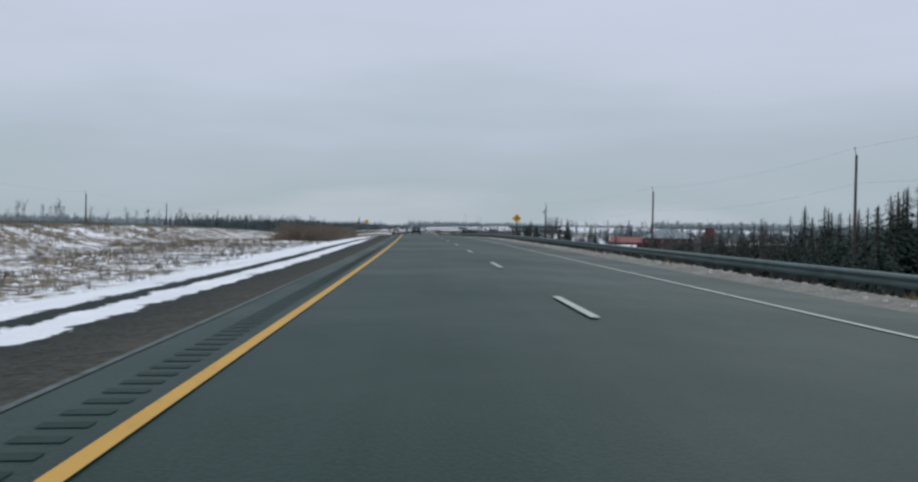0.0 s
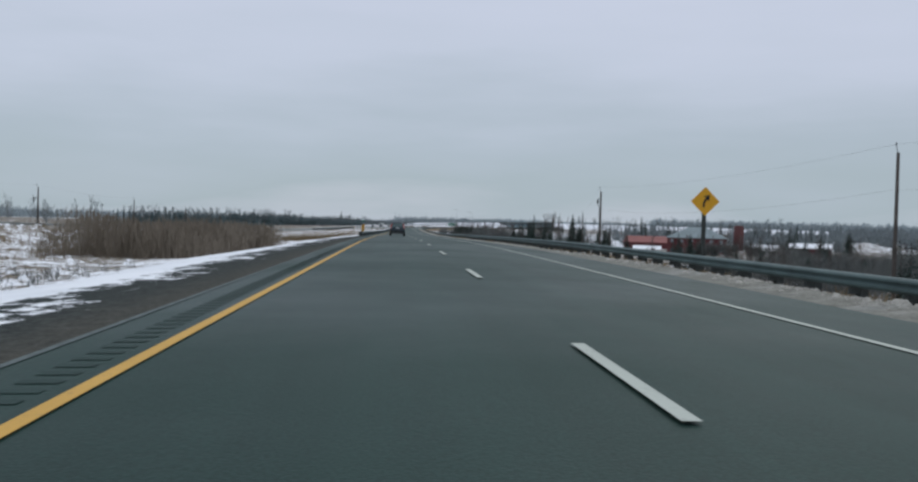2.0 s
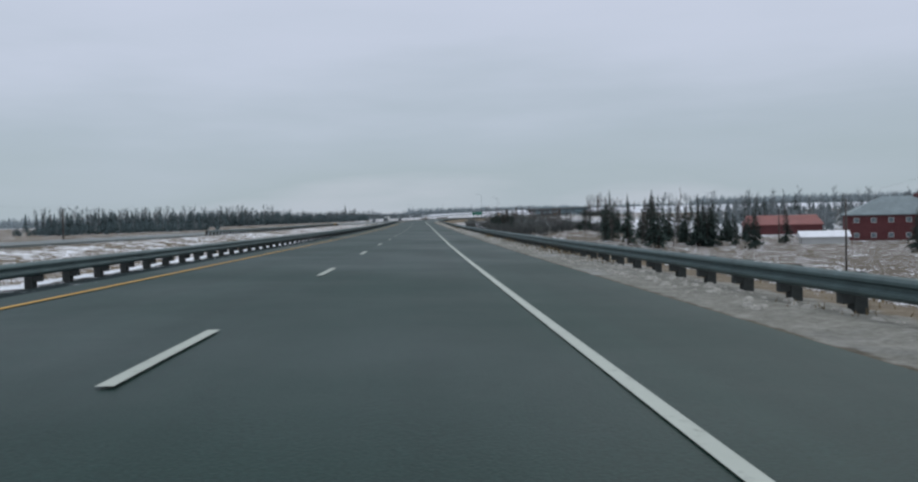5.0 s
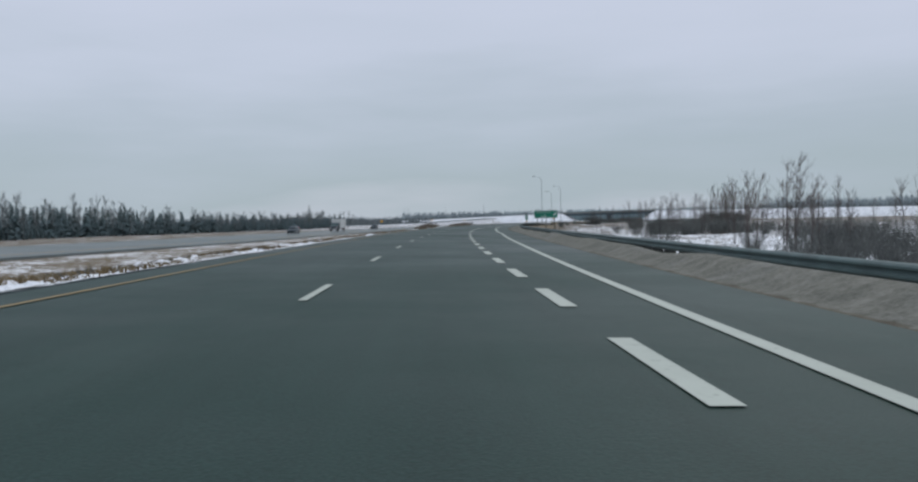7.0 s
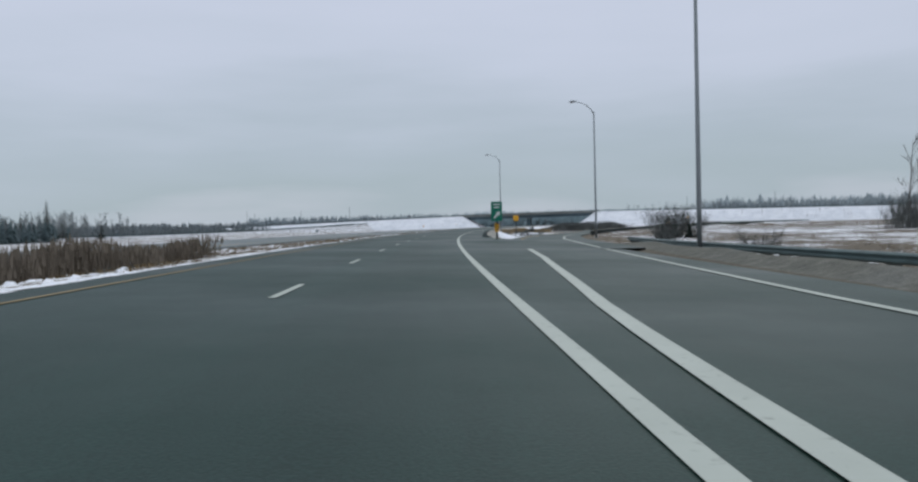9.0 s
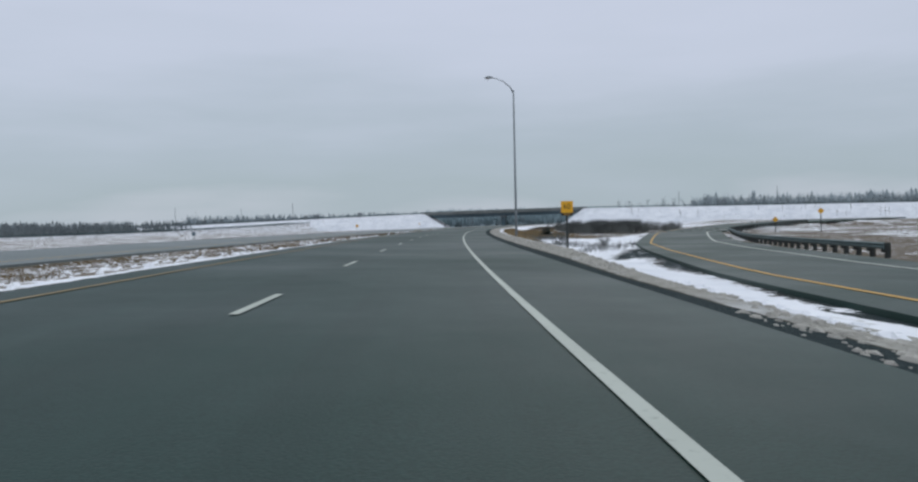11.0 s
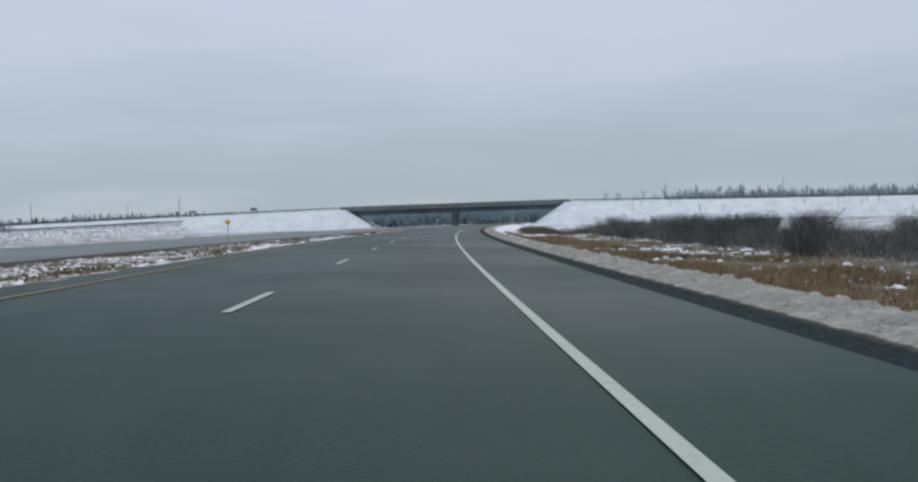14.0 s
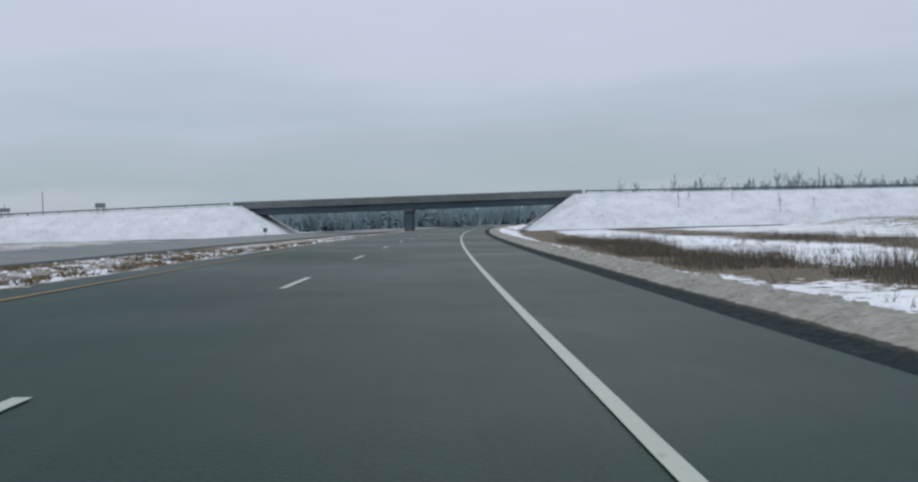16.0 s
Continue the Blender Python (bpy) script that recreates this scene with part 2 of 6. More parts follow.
M_BLACK = plain("black_sign_sheeting", (0.02, 0.02, 0.02), 0.5, 0, 0.3, 0.2, 3)
M_WIRE = plain("dark_cable", (0.06, 0.065, 0.07), 0.6)
M_CONCRETE = plain("weathered_concrete", (0.17, 0.185, 0.18), 0.85, 0, 0.2, 0.25, 0.5)
M_DARKCONCRETE = plain("stained_concrete", (0.13, 0.14, 0.145), 0.85, 0, 0.2, 0.25, 0.5)
M_PIER = plain("dark_pier_concrete", (0.085, 0.125, 0.145), 0.9, 0, 0.2, 0.25, 0.5)
M_GIRDER = plain("weathering_steel_girder", (0.09, 0.13, 0.155), 0.7, 0.1, 0.3, 0.2, 0.4)
M_BARK = plain("grey_bark", (0.085, 0.075, 0.07), 0.95, 0, 0.1, 0.35, 3)
M_TWIG = foliage_material("bare_twigs", (0.075, 0.062, 0.056), (0.15, 0.13, 0.12))
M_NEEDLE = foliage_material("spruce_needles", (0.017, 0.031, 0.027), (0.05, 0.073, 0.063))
# aerial haze is painted into the distant woods as paler, bluer base colours
M_FARWOOD = foliage_material("haze_greyed_woods", (0.17, 0.20, 0.21), (0.29, 0.32, 0.33))
M_HAZEWOOD = foliage_material("haze_paled_far_woods", (0.27, 0.32, 0.34), (0.40, 0.45, 0.47))
M_BRUSH = foliage_material("dark_brush", (0.068, 0.076, 0.077), (0.15, 0.155, 0.147))
# needles and twigs lightened to blue-grey: the haze before these woods, put into their colour
M_HAZESPRUCE = foliage_material("haze_tinted_spruce", (0.060, 0.094, 0.100), (0.12, 0.158, 0.165))
M_GREYTWIG = foliage_material("haze_tinted_twigs", (0.13, 0.15, 0.155), (0.22, 0.24, 0.24))
# wood behind the bridge: hazy blue distance painted in as a pale base colour
M_BLUEWOOD = foliage_material("haze_blue_wood", (0.28, 0.37, 0.40), (0.34, 0.43, 0.46))
M_CRUST = plain("sanded_snow_crust", (0.36, 0.345, 0.31), 0.9, 0, 0.1, 0.35, 5)
M_SALT = plain("dried_road_salt", (0.115, 0.135, 0.135), 0.9, 0, 0.05, 0.4, 6)
M_REED = foliage_material("dry_reeds", (0.095, 0.08, 0.064), (0.22, 0.185, 0.145))
M_STRAW = foliage_material("dead_grass", (0.095, 0.066, 0.033), (0.28, 0.21, 0.118))
M_SNOW = plain("settled_snow", (0.78, 0.79, 0.82), 0.8, 0, 0.2, 0.08, 0.6)
M_REDWALL = plain("red_painted_boards", (0.125, 0.045, 0.047), 0.8, 0, 0.2, 0.2, 0.6)
M_REDROOF = plain("red_metal_roof", (0.22, 0.075, 0.07), 0.6, 0.1, 0.3, 0.15, 0.4)
M_GREYROOF = plain("grey_roof", (0.22, 0.26, 0.27), 0.8, 0, 0.2, 0.2, 0.5)
M_WHITEWALL = plain("white_siding", (0.55, 0.56, 0.55), 0.8, 0, 0.2, 0.1, 0.5)
M_BRICK = plain("dark_red_brick", (0.10, 0.045, 0.045), 0.9, 0, 0.2, 0.25, 0.7)
M_CARPAINT = plain("dark_blue_grey_car_paint", (0.028, 0.042, 0.054), 0.32, 0.3, 0.5, 0.12, 1.5)
M_PLASTIC = plain("black_plastic", (0.014, 0.016, 0.018), 0.6, 0, 0.3, 0.2, 5)
M_RUBBER = plain("black_rubber", (0.018, 0.018, 0.018), 0.85, 0, 0.2, 0.2, 5)
M_RIM = plain("grey_alloy", (0.22, 0.23, 0.24), 0.4, 0.7, 0.4, 0.1, 5)
M_TAILRED = plain("red_tail_lamp_plastic", (0.45, 0.03, 0.02), 0.25, 0, 0.5, 0.15, 8)
M_TAILCLEAR = plain("clear_lamp_plastic", (0.5, 0.42, 0.40), 0.25, 0, 0.5, 0.1, 8)
M_CARGLASS = plain("dark_car_glass", (0.07, 0.105, 0.11), 0.16, 0, 0.5, 0.3, 2)
M_WINDOW = plain("house_window_glass", (0.16, 0.2, 0.22), 0.1, 0, 0.7, 0.1, 1)


# ---- building helpers ----
def thing(name, at=(0, 0, 0), turn=0.0, **tags):
    """an empty at a thing's base, in metres"""
    ob = new(name)
    ob.empty_display_size = 0.1
    ob.matrix_basis = pose(at[0] * S, at[1] * S, at[2] * S, 0, 0, turn)
    return tagged(ob, **tags)


def part(name, bm, material, parent=None, label="", flat=True):
    """links a bmesh in metres as one mesh object under its thing"""
    me = bpy.data.meshes.new(name)
    bm.transform(Matrix.Scale(S, 4))
    bm.to_mesh(me)
    bm.free()
    me.materials.append(material)
    if not flat:
        me.polygons.foreach_set("use_smooth", [True] * len(me.polygons))
    ob = new(name, me)
    if parent:
        ob.parent = parent
    return tagged(ob, label=label)


def raw(name, verts, faces, material, parent=None, label="", kind=""):
    """a mesh from generated vertices (metres) and faces"""
    me = bpy.data.meshes.new(name)
    me.from_pydata([(v[0] * S, v[1] * S, v[2] * S) for v in verts], [], faces)
    me.materials.append(material)
    ob = new(name, me)
    if parent:
        ob.parent = parent
    return tagged(ob, label=label, kind=kind)


def box(bm, sx, sy, sz, at=(0, 0, 0), m=None, bevel=0.0):
    """a box standing on at, bevelled where told"""
    r = bmesh.ops.create_cube(bm, size=1)
    vs = r["verts"]
    bmesh.ops.scale(bm, vec=(sx, sy, sz), verts=vs)
    bmesh.ops.translate(bm, vec=(at[0], at[1], at[2] + sz / 2), verts=vs)
    if bevel:
        es = list({e for v in vs for e in v.link_edges})
        vs = bmesh.ops.bevel(bm, geom=es, offset=bevel, segments=1, affect="EDGES", profile=0.5)["verts"]
    if m:
        bmesh.ops.transform(bm, matrix=m, verts=vs)
    return vs


def tube(bm, path, radii, sides=8, cap=True):
    """a round bar along a path with its own radius at each point"""
    rings = []
    for i, p in enumerate(path):
        p = Vector(p)
        d = (Vector(path[min(i + 1, len(path) - 1)]) - Vector(path[max(i - 1, 0)])).normalized()
        a = d.cross(Vector((0, 0, 1)))
        if a.length < 0.05:
            a = d.cross(Vector((1, 0, 0)))
        a.normalize()
        b = d.cross(a)
        rings.append([bm.verts.new(p + radii[i] * (math.cos(2 * math.pi * k / sides) * a + math.sin(2 * math.pi * k / sides) * b)) for k in range(sides)])
    for r0, r1 in zip(rings, rings[1:]):
        for k in range(sides):
            bm.faces.new((r0[k], r0[(k + 1) % sides], r1[(k + 1) % sides], r1[k]))
    if cap:
        bm.faces.new(rings[0][::-1])
        bm.faces.new(rings[-1])


def prism(bm, outline, depth, m=None, bevel=0.0):
    """an outline in x, z pulled along y by depth"""
    a = [bm.verts.new((x, -depth / 2, z)) for x, z in outline]
    b = [bm.verts.new((x, depth / 2, z)) for x, z in outline]
    n = len(outline)
    bm.faces.new(a)
    bm.faces.new(b[::-1])
    for i in range(n):
        bm.faces.new((a[(i + 1) % n], a[i], b[i], b[(i + 1) % n]))
    vs = a + b
    bmesh.ops.recalc_face_normals(bm, faces=list({f for v in vs for f in v.link_faces}))
    if bevel:
        es = [e for e in {e for v in vs for e in v.link_edges}]
        vs = bmesh.ops.bevel(bm, geom=es, offset=bevel, segments=1, affect="EDGES", profile=0.5)["verts"]
    if m:
        bmesh.ops.transform(bm, matrix=m, verts=vs)


def ribbon(name, s0, s1, step, left, right, lift, material, parent=None, thick=0.0, height=None, label=""):
    """a strip along the road between two offsets (numbers or functions of s)"""
    h = height or cross_fall
    ss = list(np.arange(s0, s1, step)) + [s1]
    verts, faces, lanes = [], [], []
    for s in ss:
        a = left(s) if callable(left) else left
        b = right(s) if callable(right) else right
        n = max(2, 2 if not callable(left) and abs(b - a) < 1 else 9)
        for k in range(n):
            u = a + (b - a) * k / (n - 1)
            verts.append(spot(s, u, h(s, u) + lift))
            lanes.append((u, s, 0))
        if thick:
            verts.append(spot(s, b + 0.02, h(s, b) + lift - thick))
            verts.append(spot(s, a - 0.02, h(s, a) + lift - thick))
            lanes += [(b, s, 0), (a, s, 0)]
        cols = n + (2 if thick else 0)
    for i in range(len(ss) - 1):
        for k in range(cols if thick else cols - 1):
            k2 = (k + 1) % cols
            faces.append((i * cols + k, i * cols + k2, (i + 1) * cols + k2, (i + 1) * cols + k))
    ob = raw(name, verts, faces, material, parent, label)
    at = ob.data.attributes.new("lane", "FLOAT_VECTOR", "POINT")
    at.data.foreach_set("vector", np.array(lanes, dtype=np.float32).ravel())
    return ob


# ---- ground ----
def opposite(s):
    """offset of the other carriageway's lane line"""
    return lerp(s, [-400, 100, 380, 700, 1100, 1900], [-46, -44, -35, -33.5, -33, -33])


def opposite_height(s, u):
    """height of the other carriageway, which lies lower than the median's rim and is banked"""
    near = opposite(s) + 6.0
    return lerp(s, [-100, 90, 195, 380, 480, 600, 1100, 1300], [0.9, 0.8, 0.1, -0.3, -0.45, -1.1, -1.0, -0.8]) + 0.045 * smooth(440, 600, s) * min(12.0, max(0.0, near - u))


def shoulder(s):
    """offset of the pavement's right edge without the exit lane"""
    return lerp(s, [-50, 140, 430, 500, 770, 830], [5.8, 6.0, 6.05, 5.8, 5.8, 6.3])


def paved_edge(s):
    return shoulder(s) + exit_width(s)


def ramp_left(s):
    return lerp(s, [723, 734, 740, 746, 759, 796, 803, 841, 867, 884, 934, 960, 1000, 1040], [3.8, 4.41, 4.8, 5.35, 6.4, 8.6, 9.2, 12.6, 16.4, 19.3, 31, 40, 58, 84])


def ramp_right(s):
    return lerp(s, [706, 740, 805, 841, 867, 884, 934, 960, 1000, 1040], [7.6, 8.8, 13.6, 17.6, 21.6, 24.8, 38, 49, 72, 110])


def ramp_fall(s, u):
    """height of the exit ramp, which drops away from the curve and then climbs to the crossing road"""
    return cross_fall(s, min(u, 9.0)) * 1.0 + lerp(s, [760, 800, 845, 900, 960, 1040], [0.0, -0.15, -0.5, -0.7, -0.45, 0.6])


def berm(s):
    """height of the ploughed-up strip beside the right shoulder"""
    return lerp(s, [-50, 95, 112, 170, 380, 420, 640, 770, 800], [0.14, 0.14, 0.05, 0.05, 0.12, 0.40, 0.44, 0.42, 0.26])


def drop_right(s):
    return lerp(s, [-400, 40, 330, 430, 500, 700, 800, 1900], [7.5, 8.0, 8.5, 4.0, 2.2, 1.3, 0.9, 0.9])


def ground_fall(s, u):
    """height of the open ground over the lane line's height"""
    wobble = 0.35 * noise.noise((s * 0.05, u * 0.05, 0)) + 0.12 * noise.noise((s * 0.3, u * 0.3, 5))
    if -4.8 < u < paved_edge(s) and s < 775 or -4.8 < u < shoulder(s):
        return cross_fall(s, u) - 0.12
    if u > 0:
        e = paved_edge(s) + 0.1
        d = u - e
        z0 = cross_fall(s, e) - 0.05
        z = z0 - 0.05 * min(d, 2.2)
        z += berm(s) * math.exp(-((d - 1.3) / 0.7) ** 2) * (1 + (0.6 - 0.35 * smooth(790, 820, s)) * noise.noise((s * 0.45, 1, 1)))
        if d > 2.2:
            depth = drop_right(s)
            z -= depth * smooth(0, 2.4 * depth + 1.5, d - 2.2) - wobble * smooth(2, 14, d)
        if 300 < s < 565:
            low = lerp(s, [330, 440], [20, 50])
            w = smooth(low, low + 35, u) * smooth(300, 370, s) * (1 - smooth(510, 565, s))
            z = z * (1 - w) + (-9.2 - lerp(s, _s, _z)) * w
        if 880 < s < 950:
            z += 0.35 * math.exp(-((s - 912) / 13) ** 2 - ((u - 14.5) / 3.6) ** 2)
        if s > 770:
            a, b = ramp_left(s) - 1.4, ramp_right(s) + 2.4
            k = smooth(a - 5, a, u) * (1 - smooth(b, b + 9, u)) * smooth(770, 790, s)
            z = z * (1 - k) + (ramp_fall(s, u) - 0.12) * k
        return z
    d = -4.8 - u
    o = opposite(s)
    near, far = o + 6.4, o - 6.2
    z = cross_fall(s, -4.8) - 0.06 - 0.06 * min(d, 1.8)
    if d > 1.8:
        z -= 1.0 * smooth(1.8, 10, d) - wobble * 0.6 * smooth(2, 10, d)
    if u < near + 9:
        k = smooth(near + 9, near, u)
        z = z * (1 - k) + (opposite_height(s, near) - 0.12) * k
    if u < far:
        z = opposite_height(s, far) - 0.12 - 0.7 * smooth(0, 9, far - u) + wobble * smooth(0, 20, far - u)
    return z


def cover(s, u):
    """snow, straw and dark gravel on the ground"""
    late = smooth(770, 800, s)
    if u > 0:
        d = u - paved_edge(s)
        if late < 0.5:
            if d < 0.5:
                return 0.1, 0.9, 0.45
            if d < 2.4:
                return 0.27, 1.0, 0.0
            open_ground = smooth(475, 500, s + 60 * smooth(20, 120, u) * noise.noise((u * 0.02, 3, 1))) * smooth(3.5, 7, d) * (1 - 0.6 * smooth(80, 170, u)) * (lerp(s, [475, 590, 640, 760], [0.36, 0.34, 0.16, 0.10]) + 0.2 * noise.noise((s * 0.05, u * 0.12, 6)))
            return (0.14 + 0.24 * smooth(3, 14, d) + open_ground, 0.8 - 0.6 * smooth(8, 20, d), 0.0)
        if d < 0.62:
            return -0.6, 0.3, 1.0
        if d < 2.3:
            return 0.50, 1.0, 0.05
        open_snow = smooth(800, 815, s) * (1 - smooth(910, 928, s - 1.6 * (u - 14)))
        if d < 3.1:
            return 0.80, 0.9, 0.0
        edge = ramp_left(s) - 1.2 - u
        bare = 0.55 + 2.0 * math.exp(-((s - 865) / 9) ** 2) + 0.8 * noise.noise((s * 0.12, u * 0.3, 5))
        if open_snow > 0.5 and -1 < edge < bare:
            return 0.3, 0.3, 1.0
        if open_snow > 0.5 and edge >= bare:
            return 0.92, 0.8, 0.0
        patch = 0.22 * noise.noise((s * 0.03, u * 0.08, 3)) + 0.16 * noise.noise((s * 0.09, u * 0.25, 4))
        if s > 1036:
            bands = lerp(u - 0.6 * max(0.0, 1072 - s) + 1.0 * noise.noise((s * 0.05, 2, 7)), [9, 12.5, 13.5, 20, 21, 31, 33, 42, 45, 60], [0.72, 0.72, 0.15, 0.15, 0.72, 0.72, 0.3, 0.3, 0.68, 0.68])
            k = smooth(1038, 1050, s) * (1 - smooth(55, 110, u))
            return (0.36 + patch) * (1 - k) + bands * k, 0.5, 0.0
        return 0.29 + patch + 0.07 * smooth(20, 26, u) + 0.12 * smooth(35, 60, u) * (1 - smooth(80, 140, u)), 0.75 - 0.45 * smooth(12, 20, u), 0.0
    d = -4.8 - u
    late = smooth(480, 540, s)
    if (d < 1.5 - 1.15 * late) and s >= 165:
        return 0.2 - 0.3 * late, 0.5, 1.0
    if (d < 2.0 - 1.2 * late) and s >= 165:
        return 0.42, 0.5, 0.8
    if late > 0.5 and u > opposite(s) + 6.9:
        rim = 0.3 * smooth(0.8, 1.0, d) * (1 - smooth(1.4, 2.0, d)) * (1 - smooth(870, 895, s))
        return 0.46 + rim + 0.12 * noise.noise((s * 0.11, u * 0.3, 4)), 0.8, 0.0
    o = opposite(s)
    if s < 165 and d < 5.6:
        wave = d + 0.25 * noise.noise((s * 0.09, 0.3, 8)) + 0.12 * noise.noise((s * 0.5, 0.7, 8))
        merged = smooth(50, 88, s)
        ridge, gap = 0.86 - 0.5 * merged, 0.12 + 0.4 * merged
        return lerp(wave, [0.5, 1.35, 1.7, 2.15, 2.45, 2.75, 3.1], [-0.05, 0.2, ridge, ridge, gap, gap, 0.86]), 0.35, lerp(wave, [0.0, 1.2, 2.9, 3.3], [0.62, 0.82, 0.9, 0.0])
    if u > o + 6.9:
        wet = 1 - smooth(130, 190, s) * 0.25
        rim = 0.40 * (1 - smooth(3.0, 11.5, d)) * wet
        return 0.47 + rim, 0.75, 0.0
    if u > o - 7:
        return 0.3, 0.8, 0.5
    return 0.36 + 0.14 * smooth(800, 860, s), 0.5, 0.0


def crust(s, u):
    """sanded, ploughed-up slush along the right shoulder; green: how pale it is"""
    d = u - paved_edge(s)
    late = smooth(765, 800, s)
    if u < 0 or d < (0.62 if late > 0.5 else 0.0) or d > 3.2:
        return 0.0, late
    if late > 0.5:
        return (0.9 if d < 2.3 else 0.35), 0.9
    return lerp(d, [0.0, 0.25, 0.5, 2.0, 2.6, 3.2], [0.15, 0.45, 0.95, 0.85, 0.45, 0.1]), lerp(s, [-50, 160, 440, 500, 580, 700], [0.44, 0.48, 0.5, 0.24, 0.2, 0.1])


U_STEPS = [-900, -620, -430, -300, -220, -165, -130, -108, -92, -80, -70, -62, -56, -52, -48, -44, -41, -38, -35, -32, -29, -28.2, -27.4, -26.5, -24, -21.5, -19, -17, -15, -13.2, -11.6, -10.3,
           -9.3, -8.5, -7.8, -7.5, -7.2, -6.95, -6.7, -6.45, -6.2, -5.9, -5.6, -5.15, -4.9, -4.5, 0, 5.5, 5.84, 6.1, 6.32, 6.56, 6.9, 7.2, 7.6, 8.0, 8.12, 8.5, 8.85, 9.0, 9.3, 10.3, 11.5, 13, 14.6, 16.4, 18.4, 20.6, 23, 26, 29.5, 34, 40, 48, 58, 72, 92, 120, 160, 220, 300, 430, 620, 900]


def build_ground():
    ss = list(range(-160, 1240, 5)) + list(range(1240, 1860, 20))
    verts, faces, cols, crusts = [], [], [], []
    for s in ss:
        for u0 in U_STEPS:
            u = u0 + (paved_edge(s) - 5.8 if u0 > 5 else 0)
            f = smooth(300, 900, abs(u))
            verts.append(spot(s, u, ground_fall(s, u)))
            if f:
                verts[-1].z = verts[-1].z * (1 - f) - 3.0 * f
            cols.append((*cover(s, u), 1))
            crusts.append((*crust(s, u), 0, 1))
    n = len(U_STEPS)
    for i in range(len(ss) - 1):
        for k in range(n - 1):
            faces.append((i * n + k, i * n + k + 1, (i + 1) * n + k + 1, (i + 1) * n + k))
    # skirt out to the horizon
    rim = [k for k in range(n)] + [i * n + n - 1 for i in range(1, len(ss))] + [(len(ss) - 1) * n + k for k in range(n - 2, -1, -1)] + [i * n for i in range(len(ss) - 2, 0, -1)]
    base = len(verts)
    mid = Vector((60, 700, 0))
    for r in rim:
        d = Vector((verts[r].x - mid.x, verts[r].y - mid.y, 0))
        verts.append(mid + d.normalized() * 9000 + Vector((0, 0, -4)))
        cols.append((0.5, 0.7, 0, 1))
        crusts.append((0, 0, 0, 1))
    for i in range(len(rim)):
        j = (i + 1) % len(rim)
        faces.append((rim[j], rim[i], base + i, base + j))
    ob = raw("ground", verts, faces, M_GROUND, None, "snow-dusted verge and fields with dead grass", "structure")
    at = ob.data.color_attributes.new("cover", "FLOAT_COLOR", "POINT")
    at.data.foreach_set("color", np.array(cols, dtype=np.float32).ravel())
    at = ob.data.color_attributes.new("crust", "FLOAT_COLOR", "POINT")
    at.data.foreach_set("color", np.array(crusts, dtype=np.float32).ravel())
    ob.data.polygons.foreach_set("use_smooth", [True] * len(ob.data.polygons))
    return tagged(ob, category="ground")


build_ground()


# ---- carriageways and their markings ----
def road_right(s):
    return shoulder(s) + (exit_width(s) if s < 735 else lerp(s, [735, 775, 800, 812], [exit_width(735), 6.2, 3.0, 0.0]))


road = ribbon("road", -160, 1700, 4, lambda s: -4.75, road_right, 0.0, M_ASPHALT, thick=0.35)
tagged(road, label="dark damp asphalt carriageway with two lanes and paved shoulders", category="road", kind="structure")


def ramp_edge_right(s):
    return ramp_right(s) + 2.0


ramp = ribbon("exit_ramp", 770, 1040, 4, lambda s: ramp_left(s) - 1.2, ramp_edge_right, 0.012, M_ASPHALT, thick=0.3, height=ramp_fall)
tagged(ramp, label="grey asphalt exit ramp curving off the highway", category="road", kind="structure")

other = ribbon("opposite_road", -160, 1700, 5, lambda s: opposite(s) - 6.0, lambda s: opposite(s) + 6.0, 0.05, M_ASPHALT_OLD, thick=0.3, height=opposite_height)
tagged(other, label="grey asphalt carriageway beyond the snowy median", category="road", kind="structure")

LIFT = 0.014
ribbon("yellow_line", -160, 480, 5, lambda s: -3.83, lambda s: -3.70, LIFT, M_YELLOW, road, label="worn yellow edge line")
ribbon("yellow_line", 480, 1650, 5, lambda s: -3.82, lambda s: -3.71, LIFT, M_YELLOW_FADED, road, label="faded yellow edge line")


def edge_mid(s):
    """offset of the white edge line's middle"""
    return lerp(s, [330, 410], [3.636, 3.778]) + exit_width(s) if s < 722 else 3.81


def edge_half(s):
    """half of the white edge line's width"""
    return lerp(s, [330, 410, 790, 830], [0.065, 0.105, 0.10, 0.064])


ribbon("edge_line", -160, 400, 5, lambda s: edge_mid(s) - edge_half(s), lambda s: edge_mid(s) + edge_half(s), LIFT, M_WHITE, road, label="worn white edge line")
ribbon("edge_line", 400, 721.9, 4, lambda s: edge_mid(s) - edge_half(s), lambda s: edge_mid(s) + edge_half(s), LIFT, M_WHITE, road, label="white edge line of the exit lane")
ribbon("edge_line", 722, 775, 4, lambda s: ramp_right(s) - 0.1, lambda s: ramp_right(s) + 0.1, LIFT + 0.004, M_WHITE, road, label="white edge line of the exit lane")
ribbon("edge_line", 724, 1650, 5, lambda s: edge_mid(s) - edge_half(s), lambda s: edge_mid(s) + edge_half(s), LIFT, M_WHITE, road, label="white edge line")
ribbon("gore_line", 723, 770, 3, lambda s: ramp_left(s), lambda s: ramp_left(s) + 0.25, LIFT + 0.004, M_WHITE, road, label="white line of the exit wedge", height=cross_fall)
